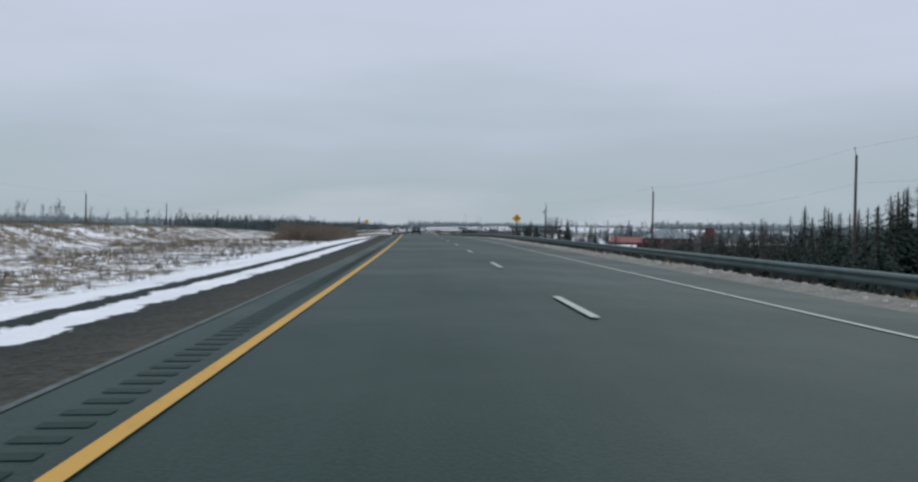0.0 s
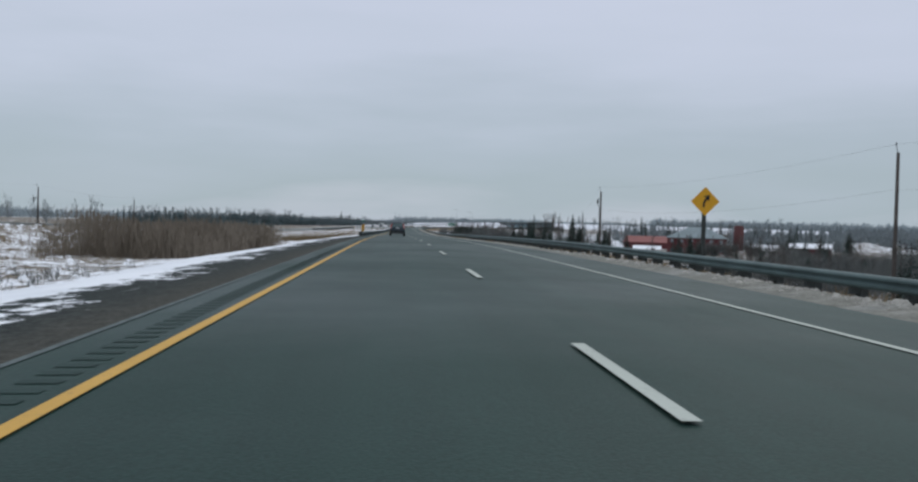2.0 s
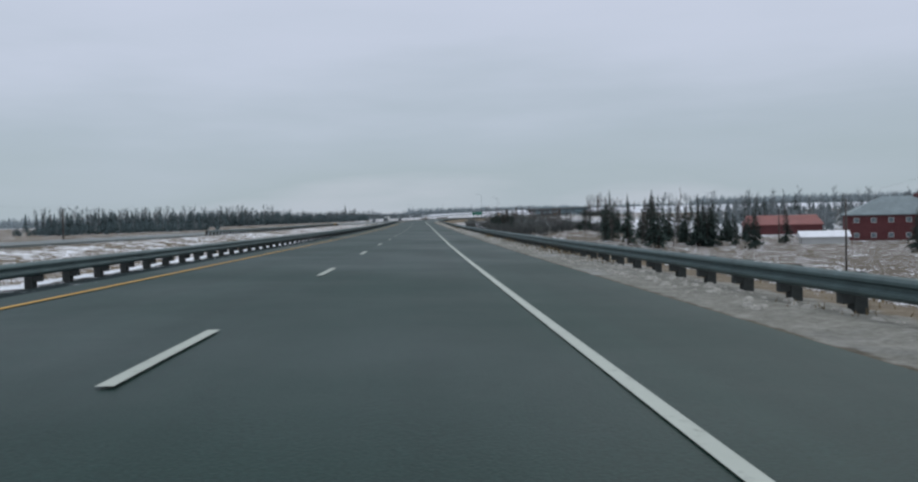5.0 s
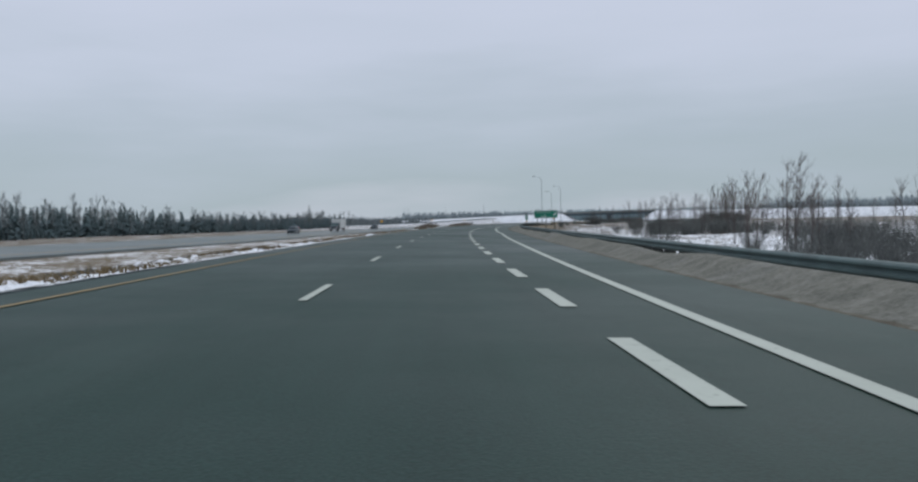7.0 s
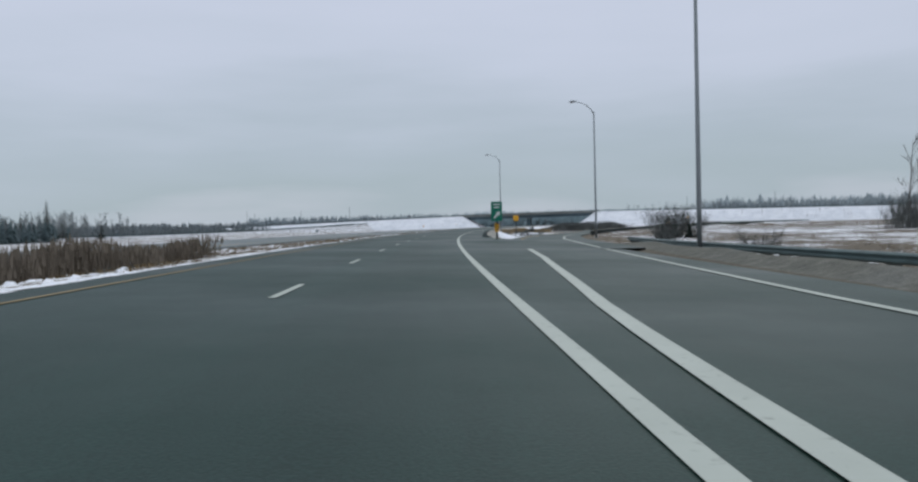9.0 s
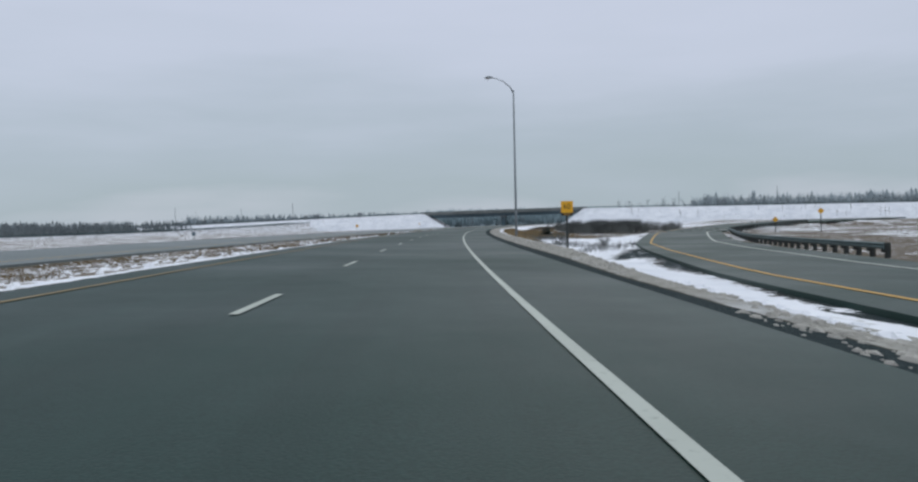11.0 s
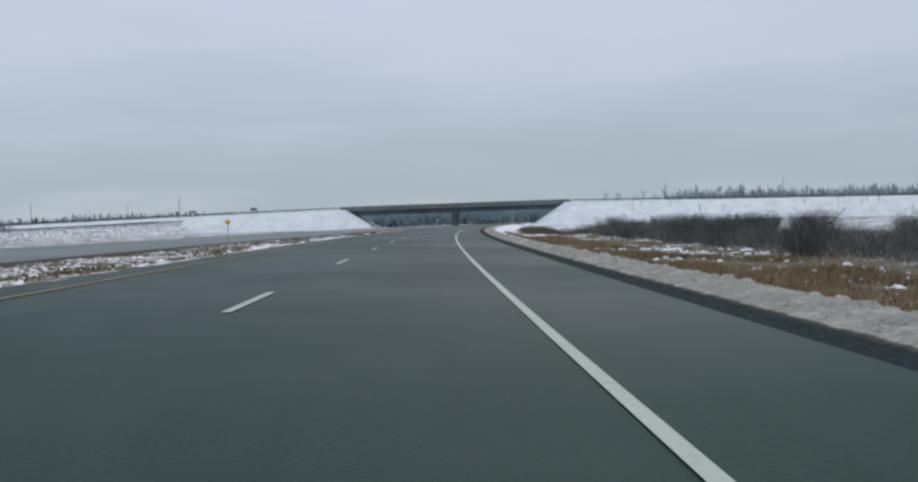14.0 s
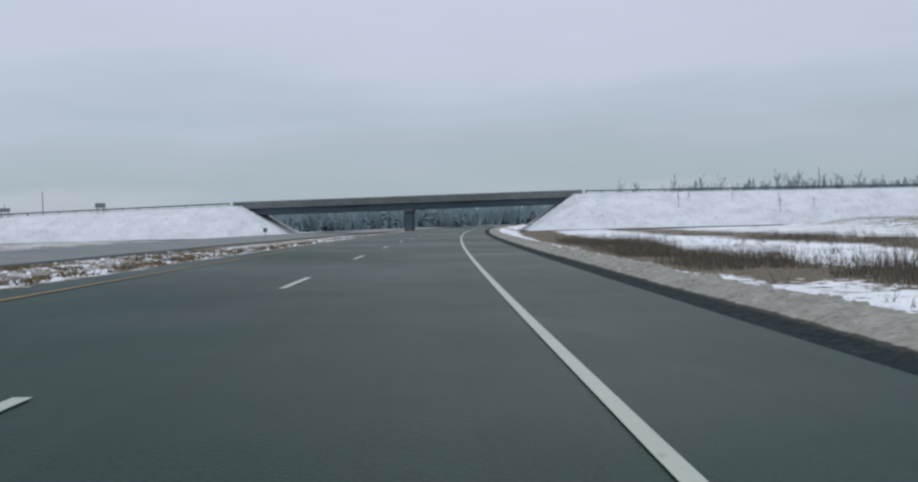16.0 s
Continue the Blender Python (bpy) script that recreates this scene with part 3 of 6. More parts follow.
ribbon("gore_line", 770, 800, 3, lambda s: ramp_left(s), lambda s: ramp_left(s) + 0.22, LIFT + 0.014, M_WHITE, ramp, label="white line of the exit wedge", height=ramp_fall)
ribbon("ramp_yellow_line", 812, 1030, 4, lambda s: ramp_left(s), lambda s: ramp_left(s) + 0.16, LIFT + 0.014, M_YELLOW, ramp, label="yellow edge line of the ramp", height=ramp_fall)
ribbon("ramp_edge_line", 775, 1030, 4, lambda s: ramp_right(s) - 0.1, lambda s: ramp_right(s) + 0.1, LIFT + 0.014, M_WHITE, ramp, label="white edge line of the ramp", height=ramp_fall)
ribbon("opposite_edge_line", -160, 1650, 6, lambda s: opposite(s) + 3.65, lambda s: opposite(s) + 3.8, 0.066, M_YELLOW, other, height=opposite_height)

ribbon("salt_line", -160, 150, 5, lambda s: -4.74 - 0.05 * noise.noise((s * 0.2, 1, 4)), lambda s: -4.66 + 0.03 * noise.noise((s * 0.5, 2, 4)), 0.008, M_SALT, road, label="pale dried salt along the pavement edge")

PHASE = 10.8


def dash(name, s, u, half, wide, parent):
    verts = []
    for k in range(4):
        ss = s - half + 2 * half * k / 3
        verts += [paved(ss, u - wide / 2, LIFT), paved(ss, u + wide / 2, LIFT)]
    return raw(name, verts, [(2 * k, 2 * k + 1, 2 * k + 3, 2 * k + 2) for k in range(3)], M_WHITE, parent)


for k in range(-8, 118):
    dash("lane_dash", PHASE + 12 * k + (0.9 if k > 59 else 0.0), 0.0, 1.5, 0.13, road)
for k in range(44):
    s = 466.0 + 6 * k
    if s < 721:
        dash("exit_dash", s, 3.72, 1.5, 0.24, road)


def build_rumble(first, last, u0, u1):
    verts, faces = [], []
    for i in range(first, last):
        s = i * 0.32 + 0.2
        b = len(verts)
        for a, u in ((-0.07, u0), (-0.07, u1), (0.07, u1), (0.07, u0)):
            verts.append(paved(s + a, u, 0.006))
        faces.append((b, b + 1, b + 2, b + 3))
    return raw("rumble_strip", verts, faces, M_GROOVE, road, "dark milled grooves of the rumble strip", "stuff")


build_rumble(-60, 560, -4.3, -4.0)
build_rumble(1180, 1420, 4.10, 4.32)


# ---- guard rails ----
W_PROFILE = [(0.0, 0.0), (0.05, 0.02), (0.085, 0.06), (0.085, 0.10), (0.03, 0.135), (0.03, 0.175), (0.085, 0.21), (0.085, 0.25), (0.05, 0.29), (0.0, 0.31), (-0.012, 0.30), (0.035, 0.25), (0.02, 0.155), (0.035, 0.06), (-0.012, 0.01)]


def guard_rail(s0, s1, offset, top, side, label, spacing=1.905, proud=-0.11, group="guard rails along the highway"):
    """a steel beam on timber posts; side: +1 when the traffic passes to its left"""
    ob = thing("guard_rail", label=label, category="guard rail", group=group)
    ss = list(np.arange(s0, s1, 2.0)) + [s1]
    n = len(W_PROFILE)
    verts, faces = [], []
    for s in ss:
        u, z = offset(s), top(s)
        for a, b in W_PROFILE:
            verts.append(spot(s, u - side * a, z - 0.31 + b))
    for i in range(len(ss) - 1):
        for k in range(n):
            k2 = (k + 1) % n
            q = (i * n + k, i * n + k2, (i + 1) * n + k2, (i + 1) * n + k)
            faces.append(q if side < 0 else q[::-1])
    faces.append(tuple(range(n)))
    faces.append(tuple((len(ss) - 1) * n + k for k in range(n))[::-1])
    raw("beam", verts, faces, M_STEEL, ob, "weathered corrugated steel beam")
    bm = bmesh.new()
    box(bm, 0.2, 0.2, 1.5, (0, 0, -1.42), bevel=0.012)
    post = part("post", bm, M_POSTWOOD, ob)
    bm = bmesh.new()
    box(bm, 0.15, 0.2, 0.36, (0, 0, -0.36), bevel=0.01)
    block = part("spacer_block", bm, M_POSTWOOD, ob)
    first = True
    for s in np.arange(s0 + 0.4, s1, spacing):
        for proto, back in ((post, 0.27), (block, 0.09)):
            p = spot(s, offset(s) + side * back, top(s) + (proud if proto is post else -0.10))
            o = proto if first else proto.copy()
            if not first:
                scene.collection.objects.link(o)
                o.parent = ob
            o.matrix_basis = pose(p.x * S, p.y * S, p.z * S, 0, 0, math.degrees(lerp(s, _s, _h)))
        first = False
    return ob


def rail_right_u(s):
    return 7.9 + exit_width(s) if s < 700 else lerp(s, [700, 775, 800], [rail_right_u(699), 15.6, 18.0])


def rail_right_z(s):
    return cross_fall(s, 5.8) - 0.18 + 0.64 + (0 if s < 720 else lerp(s, [720, 800], [0, -0.45]))


guard_rail(-60, 330, rail_right_u, rail_right_z, 1, "long weathered steel guard rail on timber posts beside the gravel shoulder")
guard_rail(330.5, 795, rail_right_u, rail_right_z, 1, "weathered steel guard rail on timber posts beside the exit lane")
guard_rail(174.2, 500, lambda s: -6.15, lambda s: cross_fall(s, -4.8) - 0.1 + 0.55, -1, "weathered steel guard rail on timber posts along the median")
guard_rail(330, 500, lambda s: opposite(s) + 6.9, lambda s: opposite_height(s, opposite(s) + 6) + 0.66, -1, "weathered steel guard rail of the far carriageway")
guard_rail(852, 1000, lambda s: ramp_right(s) + 3.0, lambda s: ramp_fall(s, ramp_right(s)) + 0.6, 1, "weathered steel guard rail round the exit ramp")


# ---- crossing road, bridge and embankments ----
BR_O = Vector((179.8, 1223.6, 0))
BR_E = Vector((0.9257, -0.3782, 0))     # along the crossing road, to the right
BR_N = Vector((0.3782, 0.9257, 0))      # away along the highway
BR_Z = lerp(1230, _s, _z)


def cross(a, b, z):
    """along the crossing road, across it, height over the highway"""
    return BR_O + BR_E * a + BR_N * b + Vector((0, 0, BR_Z + z))


def cross_top(a):
    return lerp(a, [-330, -190, -119, -54, 30, 119, 300, 520], [1.2, 3.6, 5.5, 7.0, 7.95, 7.4, 6.6, 4.0])


def strip_mesh(name, rows, material, parent=None, label="", kind="", close=True):
    """skins rows of points with the same count each"""
    n = len(rows[0])
    verts = [p for r in rows for p in r]
    faces = []
    for i in range(len(rows) - 1):
        for k in range(n if close else n - 1):
            k2 = (k + 1) % n
            faces.append((i * n + k, (i + 1) * n + k, (i + 1) * n + k2, i * n + k2))
    if close:
        faces.append(tuple(range(n)))
        faces.append(tuple((len(rows) - 1) * n + k for k in range(n))[::-1])
    return raw(name, verts, faces, material, parent, label, kind)


def embankment_material(name, weedy):
    k = Mat(name, 0.9, 0, 0.1)
    n1, n2, n3 = k.noise(0.25, 6), k.noise(1.3, 6), k.noise(6, 4)
    c = k.ramp(n1, [(0.25, (0.58, 0.60, 0.64)), (0.6, (0.76, 0.77, 0.80))])
    weeds = k.math("ADD", n2, k.math("MULTIPLY", n3, 0.5))
    c = k.mix(k.level(weeds, weedy, weedy + 0.12), c, (0.16, 0.14, 0.12))
    k.bump(n3, 0.8, 0.12)
    return k.out(c)


M_EMBANK = embankment_material("snowy_embankment", 0.86)
M_LOOPBANK = embankment_material("weedy_snow_bank", 0.72)


def embankment(a0, a1, toe_end, label):
    """a snow-covered bank that carries the crossing road; toe_end: the side facing the bridge"""
    step = 6 if a1 > a0 else -6
    rows = []
    ends = [a0 + toe_end * 13.0, a0] + list(np.arange(a0 + step, a1, step)) + [a1]
    for i, a in enumerate(ends):
        t = cross_top(a)
        run = 2.1 * t
        jit = [0.25 * noise.noise((a * 0.13, k * 3.1, 2)) for k in range(8)]
        if i == 0:
            rows.append([cross(a, b, -1.0 + jit[k]) for k, b in enumerate((-7 - run, -6.8 - run * 0.6, -6.5 - run * 0.3, -6.2, 6.2, 6.5 + run * 0.3, 6.8 + run * 0.6, 7 + run))])
        else:
            rows.append([cross(a, -7 - run, -1.0), cross(a, -7 - run * 0.6, t * 0.38 + jit[1]), cross(a, -7 - run * 0.3, t * 0.68 + jit[2]), cross(a, -6.6, t - 0.05),
                         cross(a, 6.6, t - 0.05), cross(a, 7 + run * 0.3, t * 0.68 + jit[5]), cross(a, 7 + run * 0.6, t * 0.38 + jit[6]), cross(a, 7 + run, -1.0)])
    ob = strip_mesh("embankment", rows, M_EMBANK, None, label, "structure")
    return tagged(ob, category="embankment")


embankment(-54, -330, 1, "snow-covered earth bank carrying the crossing road")
embankment(30, 520, -1, "long snow-covered earth bank carrying the crossing road")


def build_bridge():
    ob = thing("bridge", label="two-span concrete road bridge with dark steel girders", category="bridge")
    aa = [-56, -40, -26, -12, 2, 16, 32]
    def slab(name, b0, b1, z0, z1, mat, label=""):
        rows = [[cross(a, b0, cross_top(a) + z0), cross(a, b0, cross_top(a) + z1), cross(a, b1, cross_top(a) + z1), cross(a, b1, cross_top(a) + z0)] for a in aa]
        return strip_mesh(name, rows, mat, ob, label)
    slab("deck", -6.6, 6.6, -0.35, 0.0, M_CONCRETE, "weathered concrete deck")
    slab("parapet", -6.75, -6.35, -0.90, 0.85, M_CONCRETE)
    slab("parapet", 6.35, 6.75, -0.90, 0.85, M_CONCRETE)
    for b in (-5.4, -2.7, 0, 2.7, 5.4):
        slab("girder", b - 0.06, b + 0.06, -2.38, -0.35, M_GIRDER, "dark steel girder")
        slab("girder_flange", b - 0.28, b + 0.28, -2.46, -2.38, M_GIRDER)
    # middle pier: cap and three columns
    pa = -12.0
    t = cross_top(pa)
    m = Matrix.Translation(cross(pa, 0, 0)) @ Matrix.Rotation(math.atan2(BR_E.y, BR_E.x), 4, "Z")
    bm = bmesh.new()
    box(bm, 2.5, 12.0, 0.7, (0, 0, t - 3.16), m, 0.06)
    part("pier_cap", bm, M_DARKCONCRETE, ob)
    bm = bmesh.new()
    box(bm, 2.1, 11.2, t - 3.14 + 1.4, (0, 0, -1.4), m, 0.25)
    part("pier_wall", bm, M_PIER, ob, "dark stained concrete pier wall")
    for a, side in ((-55, -1), (31, 1)):
        t = cross_top(a)
        m = Matrix.Translation(cross(a, 0, 0)) @ Matrix.Rotation(math.atan2(BR_E.y, BR_E.x), 4, "Z")
        bm = bmesh.new()
        box(bm, 2.4, 13.4, 3.2, (side * 1.0, 0, t - 3.25), m, 0.05)
        part("abutment", bm, M_CONCRETE, ob)
        # paved slope below the abutment
        rows = [[cross(a - side * 1.0, b, t - 3.0), cross(a - side * 11.5, b, -0.5), cross(a - side * 11.5, b, -0.9), cross(a - side * 1.0, b, t - 3.9)] for b in (-6.2, 0, 6.2)]
        strip_mesh("slope_paving", rows, M_DARKCONCRETE, ob, "grey concrete slope paving")
    return ob


build_bridge()

rows = []
for a in list(np.arange(-330, -55, 8)) + [-56]:
    rows.append([cross(a, -5.8, cross_top(a) + 0.02), cross(a, 5.8, cross_top(a) + 0.02)])
cr = strip_mesh("crossing_road", rows, M_ASPHALT_OLD, None, "grey asphalt road on top of the bank", "structure", close=False)
tagged(cr, category="road")


def cross_rail(a0, a1, b, label):
    ob = thing("guard_rail", label=label, category="guard rail", group="guard rails along the crossing road")
    aa = list(np.arange(a0, a1, 4.0)) + [a1]
    strip_mesh("beam", [[cross(a, b - 0.04, cross_top(a) + 0.42), cross(a, b - 0.09, cross_top(a) + 0.58), cross(a, b - 0.04, cross_top(a) + 0.74), cross(a, b + 0.02, cross_top(a) + 0.74), cross(a, b + 0.02, cross_top(a) + 0.42)] for a in aa], M_STEEL, ob)
    bm = bmesh.new()
    box(bm, 0.18, 0.18, 1.2, (0, 0.12, -0.5), bevel=0.01)
    post = part("post", bm, M_POSTWOOD, ob)
    for i, a in enumerate(aa):
        o = post if not i else post.copy()
        if i:
            scene.collection.objects.link(o)
            o.parent = ob
        p = cross(a, b, cross_top(a))
        o.matrix_basis = pose(p.x * S, p.y * S, p.z * S)
    return ob


cross_rail(-300, -57, -6.3, "steel guard rail along the crossing road")
cross_rail(33, 480, -6.3, "steel guard rail along the crossing road")


# ---- street lamps, poles and wires ----
def stand(x, y, dz=0.0):
    """the ground at a plan position, in metres"""
    s, u = nearest(x, y)
    p = spot(s, u, ground_fall(s, u) + dz)
    return (x, y, p.z)


def street_lamp(x, y, height, turn):
    """a tapered steel pole with one curved arm towards the highway"""
    ob = thing("street_lamp", stand(x, y), turn, label="tall grey steel street lamp with one curved arm", category="street lamp", group="street lamps at the exit")
    bm = bmesh.new()
    tube(bm, [(0, 0, -0.3), (0, 0, 2), (0, 0, height)], [0.125, 0.12, 0.07], 12)
    part("pole", bm, M_LAMPSTEEL, ob, flat=False)
    bm = bmesh.new()
    box(bm, 0.45, 0.45, 0.12, (0, 0, -0.05), bevel=0.02)
    part("base_plate", bm, M_LAMPSTEEL, ob)
    bm = bmesh.new()
    tube(bm, [(0, 0, height - 0.3), (-0.35, 0, height + 0.25), (-1.1, 0, height + 0.75), (-2.0, 0, height + 1.0), (-2.6, 0, height + 1.05)], [0.06, 0.055, 0.045, 0.04, 0.038], 8)
    part("arm", bm, M_LAMPSTEEL, ob, flat=False)
    bm = bmesh.new()
    prism(bm, [(-3.35, height + 0.98), (-3.25, height + 1.08), (-2.9, height + 1.16), (-2.5, height + 1.12), (-2.5, height + 0.98), (-2.9, height + 0.92)], 0.26, bevel=0.02)
    head = part("lamp_head", bm, M_LAMPSTEEL, ob, "flat grey lamp head")
    bm = bmesh.new()
    prism(bm, [(-3.25, height + 0.94), (-2.95, height + 0.86), (-2.7, height + 0.94)], 0.2)
    part("lens", bm, M_TAILCLEAR, head)
    return ob


street_lamp(39.5, 762.95, 15.2, 12)
street_lamp(54.82, 816.05, 14.4, 15)
street_lamp(62.66, 889.93, 14.6, 16)


def utility_pole(x, y, top, lean=0.0, arm=True, gear=False):
    """a round timber pole; top: height over the highway there"""
    s, u = nearest(x, y)
    g = stand(x, y)
    h = spot(s, 0, top).z - g[2]
    ob = thing("utility_pole", g, 0, label="weathered grey timber utility pole standing beside the highway", category="utility pole", group="utility poles")
    bm = bmesh.new()
    tube(bm, [(0, 0, -0.5), (0, 0, h * 0.5), (0, 0, h)], [0.17, 0.145, 0.11], 10)
    part("pole", bm, M_POLEWOOD, ob, flat=False)
    if arm:
        bm = bmesh.new()
        tube(bm, [(0, 0, h - 0.2), (-0.22, -0.1, h + 0.55)], [0.035, 0.03], 6)
        tube(bm, [(-0.22, -0.1, h + 0.5), (-0.22, -0.1, h + 0.72)], [0.06, 0.045], 8)
        part("insulator", bm, M_LAMPSTEEL, ob)
    if gear:
        bm = bmesh.new()
        tube(bm, [(-0.16, 0, h - 1.0), (-0.5, 0, h - 1.15), (-0.55, 0, h - 1.6), (-0.2, 0, h - 2.2), (-0.16, 0, h - 4.2)], [0.045] * 5, 6)
        tube(bm, [(-0.42, 0, h - 1.7), (-0.42, 0, h - 1.2)], [0.13, 0.13], 8)
        part("cable_bracket", bm, M_WIRE, ob, "dark cable loop and fuse on the pole")
    return Vector((g[0], g[1], g[2] + h))


def wire(a, b, sag, radius=0.0055):
    bm = bmesh.new()
    path = [a.lerp(b, k / 10) - Vector((0, 0, sag * 4 * (k / 10) * (1 - k / 10))) for k in range(11)]
    tube(bm, path, [radius] * 11, 4)
    return tagged(part("overhead_wire", bm, M_WIRE), label="thin dark overhead wire between utility poles", category="wire", group="overhead wires")


right_line = [utility_pole(20.0, -45.0, 7.5), utility_pole(40.21, 72.67, 8.3, gear=False), utility_pole(34.98, 120.68, 7.0), utility_pole(27.68, 180.08, 6.9, gear=True), utility_pole(41.53, 257.38, 5.6), utility_pole(66, 330, 3.0), utility_pole(95, 420, 1.5)]
for a, b in zip(right_line, right_line[1:]):
    wire(a + Vector((-0.2, 0, 0.6)), b + Vector((-0.2, 0, 0.6)), 0.8)
    wire(a - Vector((0, 0, 2.6)), b - Vector((0, 0, 2.6)), 1.0)
left_line = [utility_pole(-67.5, 118, 7.0), utility_pole(-68.0, 168.0, 7.0), utility_pole(-67.6, 218.5, 6.9), utility_pole(-66.0, 265.5, 6.4), utility_pole(-69, 322, 5.6), utility_pole(-70, 372, 5.0)]
for a, b in zip(left_line, left_line[1:]):
    wire(a + Vector((0, 0, 0.5)), b + Vector((0, 0, 0.5)), 0.6)
for x, y, top in ((-38, 2060, 30), (30, 1620, 22), (330, 1330, 22), (395, 1310, 24), (68, 1420, 20), (-20, 1500, 20)):
    g = stand(x, y)
    ob = thing("lattice_mast", g, label="thin distant steel mast", category="mast", group="distant masts")
    bm = bmesh.new()
    tube(bm, [(0, 0, -1), (0, 0, top)], [0.28, 0.16], 6)
    part("pole", bm, M_LAMPSTEEL, ob)


# ---- road signs ----
def sign_post(ob, h, size=0.14, x=0.0, material=None):
    bm = bmesh.new()
    box(bm, size, size, h + 0.6, (x, 0.03 + size / 2, -0.6), bevel=0.012)
    return part("post", bm, material or M_POSTWOOD, ob)


def lettering(words, size, x, z, material, parent, front=-0.016, align="CENTER", name="lettering"):
    """raised letters on a sign's face (built-in font), turned into a mesh"""
    cu = bpy.data.curves.new(name, "FONT")
    cu.body, cu.size, cu.align_x, cu.align_y, cu.extrude = words, size * S, align, "CENTER", 0.002 * S
    cu.space_character = 1.08
    tmp = bpy.data.objects.new(name, cu)
    me = bpy.data.meshes.new_from_object(tmp)
    bpy.data.objects.remove(tmp)
    me.materials.append(material)
    ob = new(name, me)
    ob.parent = parent
    ob.matrix_basis = pose(x * S, front * S, z * S, 90, 0, 0)
    return ob


def flat_shape(name, outline, y, thick, material, parent, label=""):
    bm = bmesh.new()
    prism(bm, outline, thick)
    bmesh.ops.translate(bm, vec=(0, y, 0), verts=bm.verts)
    return part(name, bm, material, parent, label)


def arrow_outline(cx, cz, size, turn):
    pts = [(-0.09, -0.5), (0.09, -0.5), (0.09, 0.08), (0.27, 0.0), (0.0, 0.5), (-0.27, 0.0), (-0.09, 0.08)]
    c, s = math.cos(radians(turn)), math.sin(radians(turn))
    return [(cx + size * (x * c + z * s), cz + size * (-x * s + z * c)) for x, z in pts]


def rounded(w, h, r=0.05, n=3):
    pts = []
    for cx, cz, a0 in ((w / 2 - r, h / 2 - r, 0), (-w / 2 + r, h / 2 - r, 90), (-w / 2 + r, -h / 2 + r, 180), (w / 2 - r, -h / 2 + r, 270)):
        pts += [(cx + r * math.cos(radians(a0 + 90 * k / n)), cz + r * math.sin(radians(a0 + 90 * k / n))) for k in range(n + 1)]
    return pts


def diamond(half, cz, r=0.04):
    c = math.sqrt(0.5)
    return [((x - z) * c, (x + z) * c + cz) for x, z in rounded(half * 2 * c, half * 2 * c, r)]


def warning_sign(x, y, centre, turn, curve=True, timber=True, label="", half=0.54):
    """a yellow diamond on a post; centre: height of the diamond over the highway"""
    s, u = nearest(x, y)
    g = stand(x, y)
    h = spot(s, 0, centre).z - g[2]
    ob = thing("warning_sign", g, turn, label=label or "yellow diamond warning sign with a black bend arrow on a post", category="road sign", group="yellow warning signs")
    flat_shape("panel", diamond(half, h), 0.0, 0.012, M_SIGNYELLOW, ob)
    sign_post(ob, h + half * 0.78, 0.13 if timber else 0.06 if half > 0.2 else 0.03, material=M_POSTWOOD if timber else M_LAMPSTEEL)
    if curve:
        pts = [(-0.10, -0.22), (-0.02, -0.22), (-0.015, -0.08), (0.03, 0.02), (0.09, 0.07), (0.14, 0.0), (0.17, 0.24), (-0.06, 0.19), (0.03, 0.13), (-0.03, 0.07), (-0.085, -0.05)]
        flat_shape("bend_arrow", [(a, b + h) for a, b in pts], -0.012, 0.006, M_BLACK, ob)
    return ob


warning_sign(11.50, 94.30, 2.15, 0)
warning_sign(-4.21, 69.63, 1.36, 2, curve=False, timber=False, half=0.21, label="small yellow diamond warning sign on a thin post in snow")


def exit_sign():
    x, y = 33.34, 713.27
    s, u = nearest(x, y)
    g = stand(x, y)
    cz = spot(s, 0, 2.75).z - g[2]
    ob = thing("exit_sign", g, -10, label="wide green highway exit sign with white letters and arrow", category="road sign")
    w, h = 6.4, 2.05
    flat_shape("panel", [(a, b + cz) for a, b in rounded(w, h, 0.12)], 0, 0.03, M_GREEN, ob)
    ring = rounded(w - 0.06, h - 0.06, 0.1)
    bm = bmesh.new()
    inner = rounded(w - 0.16, h - 0.16, 0.07)
    a = [bm.verts.new((p[0], -0.021, p[1] + cz)) for p in ring]
    b = [bm.verts.new((p[0], -0.021, p[1] + cz)) for p in inner]
    for i in range(len(a)):
        j = (i + 1) % len(a)
        bm.faces.new((a[i], a[j], b[j], b[i]))
    part("border", bm, M_SIGNWHITE, ob)
    lettering("Ashton Station", 0.60, -0.55, cz + 0.58, M_SIGNWHITE, ob, -0.022)
    lettering("Road", 0.60, -0.55, cz - 0.06, M_SIGNWHITE, ob, -0.022)
    lettering("Ashton", 0.50, -0.55, cz - 0.66, M_SIGNWHITE, ob, -0.022)
    flat_shape("arrow", arrow_outline(2.45, cz + 0.02, 1.25, 40), -0.022, 0.006, M_SIGNWHITE, ob)
    for px in (-2.35, 0.0, 2.35):
        sign_post(ob, cz + h * 0.42, 0.2, px)
    return ob


exit_sign()


